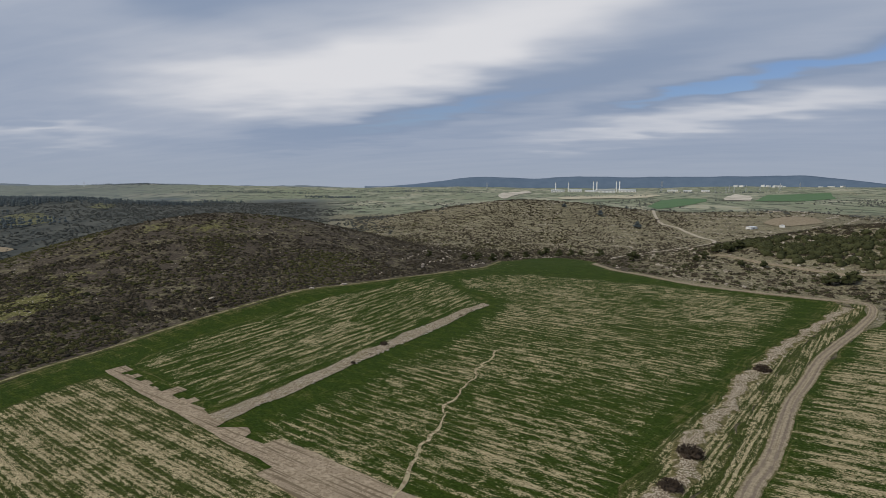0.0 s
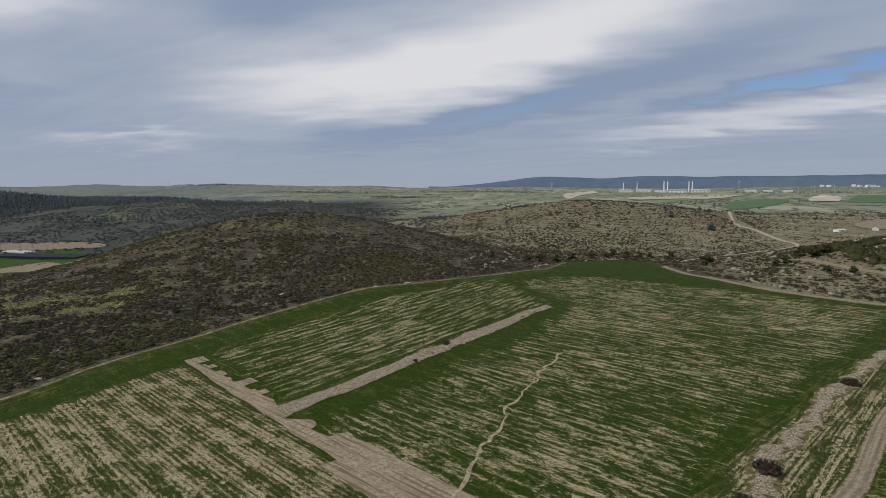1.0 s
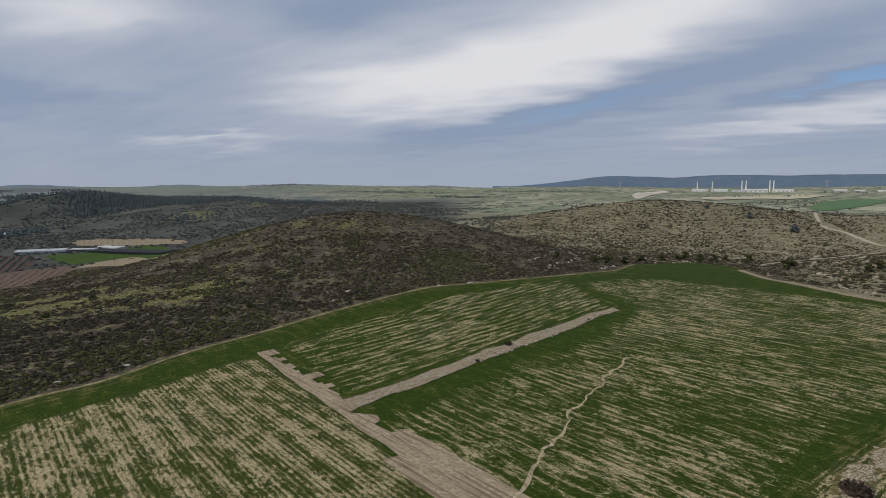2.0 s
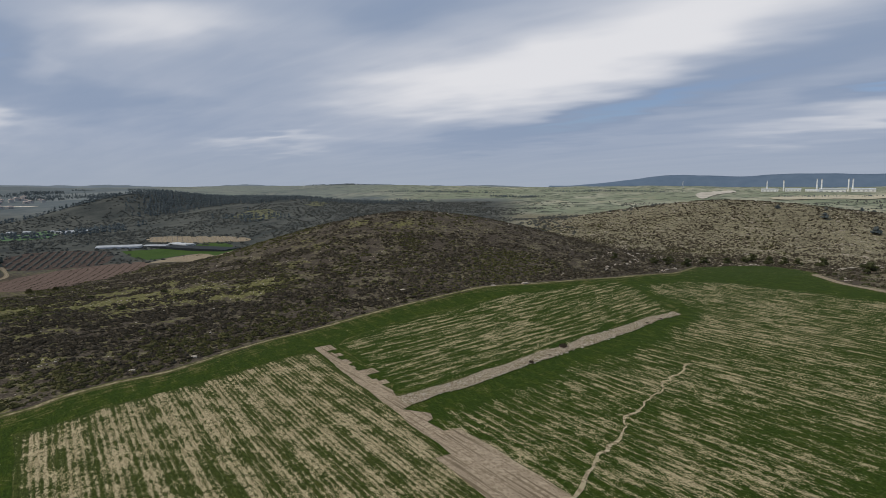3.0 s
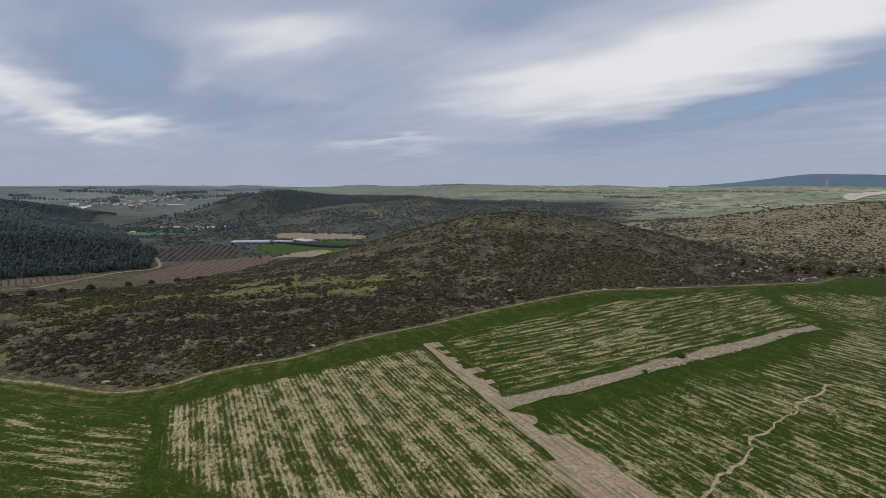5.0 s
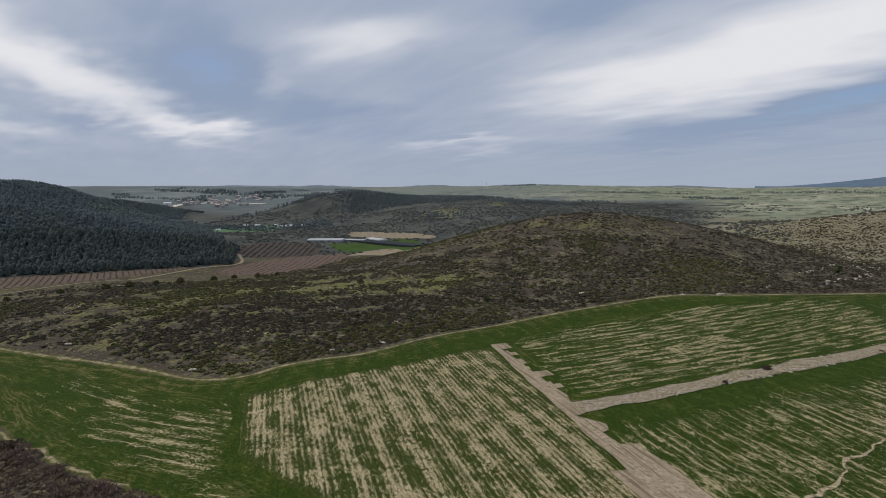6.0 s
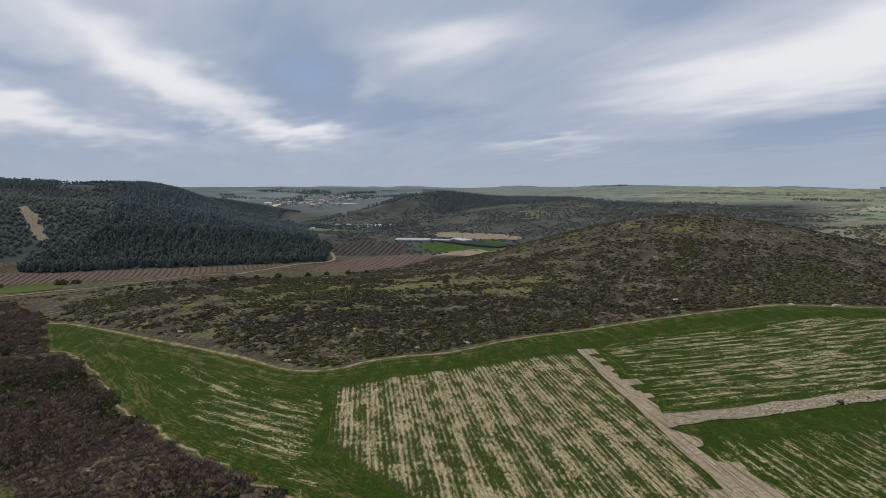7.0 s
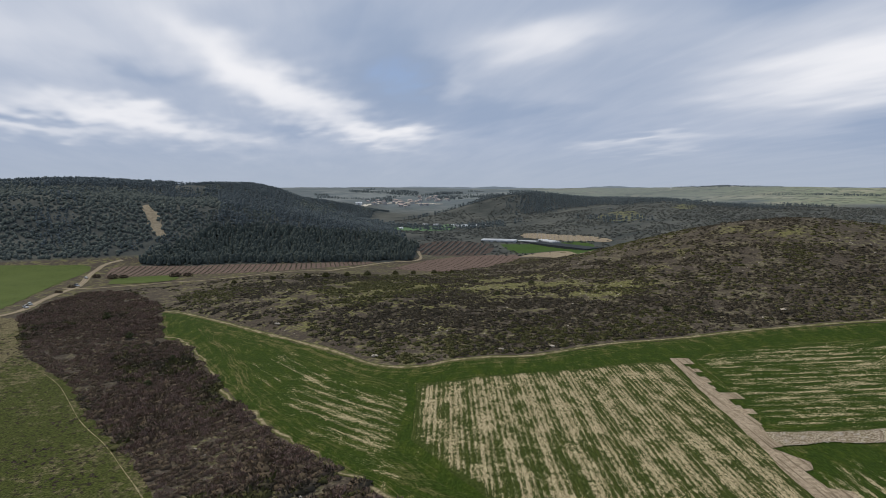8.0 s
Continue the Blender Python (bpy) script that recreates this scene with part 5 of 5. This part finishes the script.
spread(lambda: bush(3, DARK_TWIG), [(88, 148, 2.5, 20, 0.85), (47, 100, 2.8, 100, 0.8), (38.5, 88.5, 2.3, 200, 0.8)],
       "dark brown dry bush on the stony bank", "bush", "bushes on the bank")
spread(lambda: bush(9, DARK_TWIG, 260), [(-19, 175, 1.5, 0, 1.0), (-26, 156, 0.9, 70, 1.1), (-22, 165, 0.6, 30, 0.8), (7, 214, 0.8, 30, 0.8), (12, 222, 0.6, 130, 0.9)],
       "small dark bush among the field stones", "bush", "bushes on the stone row")
spread(lambda: tree(5, LEAF), [(129, 371, 9.0, 0, 0.95), (23, 364, 7.0, 40, 1.0), (33, 366, 6.5, 110, 1.1), (14, 356, 5.5, 200, 1.0), (50, 424, 7.0, 300, 1.0), (152, 330, 5.0, 60, 1.0), (158, 332, 5.2, 20, 1.15)],
       "round dark evergreen tree beside the end of the field", "tree", "trees round the field")
spread(lambda: tree(8, LEAF), [(91, 489, 9.0, 0, 0.9), (99, 468, 8.0, 80, 1.0), (109, 471, 7.5, 10, 1.0), (130, 457, 9.5, 30, 0.85), (70, 462, 7.0, 130, 0.9), (120, 476, 7.0, 220, 0.9), (84, 478, 6.0, 250, 1.0), (-9, 349, 5.0, 20, 1.0)],
       "dark evergreen tree in the hollow below the rocky hill", "tree", "trees in the hollow")
spread(lambda: tree(11, LEAF), [(174, 336, 9.5, 0, 0.9), (181, 338, 8.5, 70, 0.9), (171, 344, 7.5, 140, 1.0), (164, 302, 5.0, 0, 0.9), (171, 293, 5.0, 50, 1.0), (180, 254, 9.0, 100, 0.85), (187, 252, 8.0, 150, 0.9), (193, 256, 6.5, 260, 0.9)],
       "dark green spreading tree on the scrubby slope", "tree", "trees on the slope")
spread(lambda: tree(14, HAZY_WOOD), [(175, 617, 8.0, 0, 1.0), (204, 581, 9.0, 50, 1.0), (140, 640, 5.5, 90, 1.0), (215, 650, 5.0, 10, 1.0)],
       "lone dark tree on the rocky hillside", "tree", "trees on the rocky hill")


spread(lambda: bush(17, SCRUB_GREEN, 380), [(-311, 120, 2.2, 0, 1.3), (-307, 130, 2.6, 40, 1.3), (-312, 146, 2.1, 80, 1.3), (-316, 162, 2.5, 120, 1.3), (-337, 195, 2.4, 10, 1.3), (-347, 216, 2.2, 60, 1.3),
                                (-349, 236, 2.5, 200, 1.3), (-341, 247, 2.0, 250, 1.3), (-322, 103, 1.9, 300, 1.3), (-334, 84, 1.8, 20, 1.3)],
       "tall olive green bush at the edge of the valley scrub", "bush", "bushes along the valley edge")
spread(lambda: tree(19, LEAF), [(-283, 16, 4.0, 0, 1.2), (-245, 21, 3.6, 70, 0.9), (-204, 30, 3.2, 120, 0.9), (-183, 20, 2.8, 190, 0.9)],
       "dark evergreen tree among the bare thicket", "tree", "trees in the thicket")
spread(lambda: bush(23, TWIG, 320), [(-457, 31, 4.0, 0, 0.9), (-444, 70, 4.5, 40, 0.9), (-441, 78, 3.6, 90, 0.9), (-456, 38, 3.2, 140, 0.9), (-470, 22, 3.0, 10, 0.9), (-425, 6, 2.6, 10, 0.9), (-402, -1, 2.4, 60, 0.9)],
       "bare grey brown bush beside the valley road", "bush", "bushes beside the valley road")
spread(lambda: bush(29, LEAF, 320), [(-128, 200, 1.8, 0, 1.1), (-122, 209, 1.5, 60, 1.0), (-212, 206, 1.9, 10, 0.9), (-114, 205, 1.7, 130, 1.0), (-192, 255, 1.6, 90, 0.9), (-199, 171, 1.8, 170, 1.0), (-150, 230, 1.5, 20, 1.0), (-240, 190, 1.6, 240, 0.9)],
       "large dark green bush standing out of the scrub", "bush", "bushes on the hill")


def boulder(seed):
    v, f = lump(seed, 2, 0.30, 0.62)
    return mesh_object("boulder", v, f.tolist(), ROCK)


spread(lambda: boulder(31), [(-47, 260, 1.6, 20, 0.5), (-97, 229, 1.1, 80, 0.6), (-121, 127, 1.0, 0, 0.6), (-128, 112, 0.9, 120, 0.6), (-150, 79, 1.0, 30, 0.7), (-60, 250, 1.2, 200, 0.5), (-215, 70, 1.1, 10, 0.6)],
       "pale limestone boulder at the edge of the scrub", "boulder", "boulders")


# ------------------------------------------------------------------ buildings
def box(bm, x0, y0, z0, x1, y1, z1, bevel=0.0):
    m = Matrix.LocRotScale(((x0 + x1) / 2, (y0 + y1) / 2, (z0 + z1) / 2), None, (x1 - x0, y1 - y0, z1 - z0))
    made = bmesh.ops.create_cube(bm, size=1.0, matrix=m)["verts"]
    if bevel:
        bmesh.ops.bevel(bm, geom=list({e for v in made for e in v.link_edges}), offset=bevel, segments=1, affect="EDGES")


def tube(bm, x, y, z0, z1, r0, r1, sides=16):
    limb(bm, (x, y, z0), (x, y, z1), r0, r1, sides)


def paint(name, a, b, rough=0.6, scale=0.4):
    return material(name, two_tone(a, b, scale), rough)


WHITE = paint("white render", (0.80, 0.80, 0.78), (0.90, 0.90, 0.88))
PALE_METAL = paint("pale sheet metal", (0.55, 0.57, 0.60), (0.74, 0.76, 0.78), 0.45)
GREY_WALL = paint("grey concrete wall", (0.30, 0.30, 0.29), (0.46, 0.455, 0.44))
TILE = paint("weathered roof tiles", (0.32, 0.245, 0.205), (0.46, 0.385, 0.34))
FILM = paint("milky greenhouse film", (0.36, 0.38, 0.40), (0.52, 0.54, 0.56), 0.5, 0.2)
NET = paint("dark shade netting", (0.025, 0.030, 0.034), (0.050, 0.056, 0.062), 0.8)
GLASS_DARK = material("dark window glass", (0.02, 0.025, 0.03), 0.15)
STEEL = paint("galvanised steel", (0.42, 0.43, 0.44), (0.56, 0.57, 0.58), 0.4)
RUBBER = material("black rubber", (0.02, 0.02, 0.02), 0.8)
SILVER = paint("silver car paint", (0.50, 0.50, 0.50), (0.62, 0.62, 0.63), 0.3)


def chimney():
    """A tall double-flue stack, 44 high."""
    ob = new("chimney")
    bm = bmesh.new()
    tube(bm, 0, 0, -2, 42, 2.6, 2.2)
    part("shaft", bm, WHITE, ob)
    bm = bmesh.new()
    tube(bm, 0, 0, 42, 44, 2.5, 2.5)
    part("rim", bm, GREY_WALL, ob, "grey rim of the stack")
    bm = bmesh.new()
    tube(bm, 0, 0, 28, 29, 3.0, 3.0)
    part("gallery", bm, GREY_WALL, ob, "grey walkway ring")
    return ob


def hall(length=50, depth=24, high=11):
    ob = new("industrial_hall")
    bm = bmesh.new()
    box(bm, -length / 2, -depth / 2, -3, length / 2, depth / 2, high, 0.3)
    part("wall", bm, WHITE, ob)
    bm = bmesh.new()
    v = [bm.verts.new(p) for p in ((-length / 2 - 1, -depth / 2 - 1, high), (length / 2 + 1, -depth / 2 - 1, high), (length / 2 + 1, depth / 2 + 1, high), (-length / 2 - 1, depth / 2 + 1, high),
                                   (-length / 2 - 1, 0, high + 2.5), (length / 2 + 1, 0, high + 2.5))]
    for f in ((0, 1, 5, 4), (2, 3, 4, 5), (0, 4, 3), (1, 2, 5), (3, 2, 1, 0)):
        bm.faces.new([v[i] for i in f])
    part("roof", bm, PALE_METAL, ob, "pale sheet metal roof")
    for k in range(5):
        bm = bmesh.new()
        xk = -length / 2 + length * (k + 0.5) / 5
        box(bm, xk - 2, -depth / 2 - 0.15, 1.0, xk + 2, -depth / 2 + 0.1, 5.0)
        part("gate", bm, GREY_WALL, ob)
    return ob


spread(chimney, [(531, 2628, 1.0, 0, 1.0), (590, 2621, 1.0, 0, 1.05), (691, 2560, 1.0, 0, 1.15), (706, 2557, 1.0, 0, 1.15), (806, 2590, 1.0, 0, 1.15), (820, 2588, 1.0, 0, 1.15)],
       "tall white power plant chimney with a grey rim", "chimney", "chimneys of the power plant")
spread(hall, [(536, 2600, 1.2, -12, 0.75), (618, 2595, 1.1, -13, 0.8), (668, 2530, 0.9, -15, 0.8), (735, 2530, 1.7, -16, 0.6), (850, 2570, 1.5, -18, 0.6), (1044, 2533, 0.9, -22, 0.6), (1090, 2480, 0.7, -23, 0.6), (1150, 2440, 0.7, -25, 0.6)],
       "white industrial hall with a pale metal roof", "industrial hall", "halls of the power plant")


def house(seed, flat=False):
    ob = new("house")
    g = random.Random(seed)
    w, d, h = 11, 9, 5.6
    bm = bmesh.new()
    box(bm, -w / 2, -d / 2, -2.5, w / 2, d / 2, h, 0.08)
    part("wall", bm, WHITE if flat else GREY_WALL, ob)
    bm = bmesh.new()
    if flat:
        box(bm, -w / 2 - 0.2, -d / 2 - 0.2, h, w / 2 + 0.2, d / 2 + 0.2, h + 0.7, 0.1)
    else:
        v = [bm.verts.new(p) for p in ((-w / 2 - .5, -d / 2 - .5, h), (w / 2 + .5, -d / 2 - .5, h), (w / 2 + .5, d / 2 + .5, h), (-w / 2 - .5, d / 2 + .5, h), (-w / 2 + 2, 0, h + 2.4), (w / 2 - 2, 0, h + 2.4))]
        for f in ((0, 1, 5, 4), (2, 3, 4, 5), (3, 0, 4), (1, 2, 5), (3, 2, 1, 0)):
            bm.faces.new([v[i] for i in f])
    part("roof", bm, PALE_METAL if flat else TILE, ob)
    for k in range(6):
        bm = bmesh.new()
        xk, zk = -3.5 + 3.5 * (k % 3), 0.9 + 2.8 * (k // 3)
        box(bm, xk - 0.6, -d / 2 - 0.06, zk, xk + 0.6, -d / 2 + 0.05, zk + 1.3)
        part("window", bm, GLASS_DARK, ob)
    return ob


g = random.Random(4)


def cluster(points, spread_by, each, size):
    out = []
    for x, y in points:
        for k in range(each):
            out.append((x + g.gauss(0, spread_by), y + g.gauss(0, spread_by), g.uniform(*size), g.uniform(0, 180), g.uniform(0.8, 1.1)))
    return out


spread(lambda: house(1), cluster([(-1605, 851), (-1540, 860), (-1597, 905), (-1511, 886), (-1600, 971), (-1642, 1055), (-1674, 1112), (-1601, 1099), (-1480, 930)], 36, 5, (0.8, 1.3)),
       "small pale village house with a tiled roof", "house", "houses of the valley village")
spread(lambda: house(2, True), cluster([(2095, 3983), (2164, 3946), (2225, 3912), (2269, 3887), (2313, 3861), (2356, 3835), (2506, 3739), (2570, 3695)], 40, 2, (1.6, 2.4)),
       "small white flat-roofed house below the mountains", "house", "houses below the mountains")


def greenhouse():
    """A row of joined arched bays, 60 by 24."""
    ob = new("greenhouse")
    for k in range(4):
        bm = bmesh.new()
        y0, wide, n = -12 + 6 * k, 6.0, 8
        rings = []
        for x in (-30, -10, 10, 30):
            rings.append([bm.verts.new((x, y0 + wide * i / n, 2.6 + 1.6 * math.sin(math.pi * i / n))) for i in range(n + 1)])
        for a, b in zip(rings, rings[1:]):
            for i in range(n):
                bm.faces.new((a[i], b[i], b[i + 1], a[i + 1]))
        part("roof_bay", bm, FILM, ob)
    for s in (-1, 1):
        bm = bmesh.new()
        box(bm, -30, s * 12 - 0.1, -1.5, 30, s * 12 + 0.1, 2.65)
        part("side_wall", bm, FILM, ob)
        bm = bmesh.new()
        box(bm, s * 30 - 0.1, -11.8, -1.5, s * 30 + 0.1, 11.8, 2.8)
        part("end_wall", bm, FILM, ob)
    return ob


spread(greenhouse, [(-529, 457, 0.72, 40, 0.7), (-508, 487, 0.42, 20, 0.8), (-489, 505, 0.55, -14, 0.8), (-765, 595, 0.95, 84, 0.7)],
       "long low greenhouse with milky plastic roof bays", "greenhouse", "greenhouses in the valley")


def net_house():
    ob = new("net_house")
    bm = bmesh.new()
    box(bm, -38, -9, 3.2, 38, 9, 3.4, 0.05)
    part("net_roof", bm, NET, ob)
    for s in (-1, 1):
        bm = bmesh.new()
        box(bm, -38, s * 9 - 0.05, -2.0, 38, s * 9 + 0.05, 3.2)
        part("net_side", bm, NET, ob)
        bm = bmesh.new()
        box(bm, s * 38 - 0.05, -8.9, -2.0, s * 38 + 0.05, 8.9, 3.2)
        part("net_end", bm, NET, ob)
    return ob


spread(net_house, [(-457, 488, 1.4, -1, 0.45)], "long low net house under dark shade netting", "net house", "net houses")


def shed(mat, roof):
    ob = new("shed")
    bm = bmesh.new()
    box(bm, -6, -4, -1.5, 6, 4, 3.4, 0.06)
    part("wall", bm, mat, ob)
    bm = bmesh.new()
    v = [bm.verts.new(p) for p in ((-6.4, -4.4, 3.4), (6.4, -4.4, 3.4), (6.4, 4.4, 3.4), (-6.4, 4.4, 3.4), (-6.4, 0, 4.7), (6.4, 0, 4.7))]
    for f in ((0, 1, 5, 4), (2, 3, 4, 5), (0, 4, 3), (1, 2, 5), (3, 2, 1, 0)):
        bm.faces.new([v[i] for i in f])
    part("roof", bm, roof, ob)
    bm = bmesh.new()
    box(bm, -1.5, -4.12, -0.2, 1.5, -3.95, 2.6)
    part("door", bm, GREY_WALL, ob)
    return ob


spread(lambda: shed(WHITE, PALE_METAL), [(294, 527, 0.7, 20, 0.8), (322, 525, 0.55, 60, 0.8), (-843, 551, 0.7, 20, 0.8), (-836, 570, 0.8, 30, 0.6), (-714, 423, 0.5, 70, 1.2), (-1540, 764, 1.6, 60, 1.2), (-812, 588, 0.6, 35, 0.8)],
       "white farm shed with a pale metal roof", "shed", "sheds")


def pylon():
    """A lattice mast 40 high with three cross arms."""
    ob = new("transmission_pylon")
    for sx in (-1, 1):
        for sy in (-1, 1):
            bm = bmesh.new()
            limb(bm, (sx * 4, sy * 4, -2), (sx * 0.8, sy * 0.8, 40), 0.35, 0.25, 4)
            part("leg", bm, STEEL, ob)
    for k in range(6):
        z0, z1 = k * 6.5, (k + 1) * 6.5
        w0, w1 = 4 - 3.2 * z0 / 40, 4 - 3.2 * z1 / 40
        bm = bmesh.new()
        for s in (-1, 1):
            limb(bm, (-w0, s * w0, z0), (w1, s * w1, z1), 0.16, 0.16, 4)
            limb(bm, (w0, s * w0, z0), (-w1, s * w1, z1), 0.16, 0.16, 4)
        part("brace", bm, STEEL, ob)
    for k, w in enumerate((7, 9, 6)):
        bm = bmesh.new()
        limb(bm, (-w, 0, 27 + 5 * k), (w, 0, 27 + 5 * k), 0.3, 0.3, 4)
        part("cross_arm", bm, STEEL, ob)
    return ob


spread(pylon, [(1164, 2965, 1.3, 20, 1.0), (1214, 2363, 0.75, 30, 1.0), (1276, 2345, 0.75, 30, 1.0), (1395, 2306, 0.75, 30, 1.0), (1527, 2384, 0.75, 30, 1.0), (1040, 2130, 0.55, 30, 1.0), (1087, 2140, 0.55, 30, 1.0), (1150, 2200, 0.6, 30, 1.0), (1300, 2285, 0.6, 30, 1.0), (1357, 2322, 0.6, 30, 1.0), (1420, 2350, 0.6, 30, 1.0), (246, 3113, 0.9, 0, 1.0), (-1480, 2300, 0.6, -30, 1.0)],
       "grey lattice transmission pylon", "pylon", "pylons")


def car():
    """A small hatchback, 4.2 long."""
    ob = new("car")
    bm = bmesh.new()
    box(bm, -2.1, -0.85, 0.32, 2.1, 0.85, 0.92, 0.14)
    part("body", bm, SILVER, ob)
    bm = bmesh.new()
    v = []
    for x0, x1, y, z in ((-1.7, 0.9, 0.78, 0.90), (-1.35, 0.3, 0.62, 1.45)):
        v += [bm.verts.new(p) for p in ((x0, -y, z), (x1, -y, z), (x1, y, z), (x0, y, z))]
    for f in ((0, 1, 5, 4), (1, 2, 6, 5), (2, 3, 7, 6), (3, 0, 4, 7)):
        bm.faces.new([v[i] for i in f])
    part("windows", bm, GLASS_DARK, ob, "dark car windows")
    bm = bmesh.new()
    box(bm, -1.38, -0.65, 1.44, 0.33, 0.65, 1.52, 0.03)
    part("roof", bm, SILVER, ob)
    for sx in (-1.3, 1.3):
        for sy in (-0.8, 0.8):
            bm = bmesh.new()
            limb(bm, (sx, sy - 0.1, 0.32), (sx, sy + 0.1, 0.32), 0.32, 0.32, 14)
            wheel = part("wheel", bm, RUBBER, ob)
            bm = bmesh.new()
            limb(bm, (sx, sy + 0.10, 0.32), (sx, sy + 0.115, 0.32), 0.18, 0.17, 10)
            part("rim", bm, STEEL, wheel)
    return ob


first_car = tagged(car(), "small silver car parked on the valley road", "car", "parked cars")
CAR_SITES = [(-348, -15, 20), (-358, -13.5, 15), (-430, 9, 25), (-466, 15.5, 10)]
for i, (x, y, turn) in enumerate(CAR_SITES):
    m = pose(x, y, float(height(x, y)) + 0.3, 0, 0, turn)
    if i:
        copy_thing(first_car, m)
    else:
        first_car.matrix_basis = m
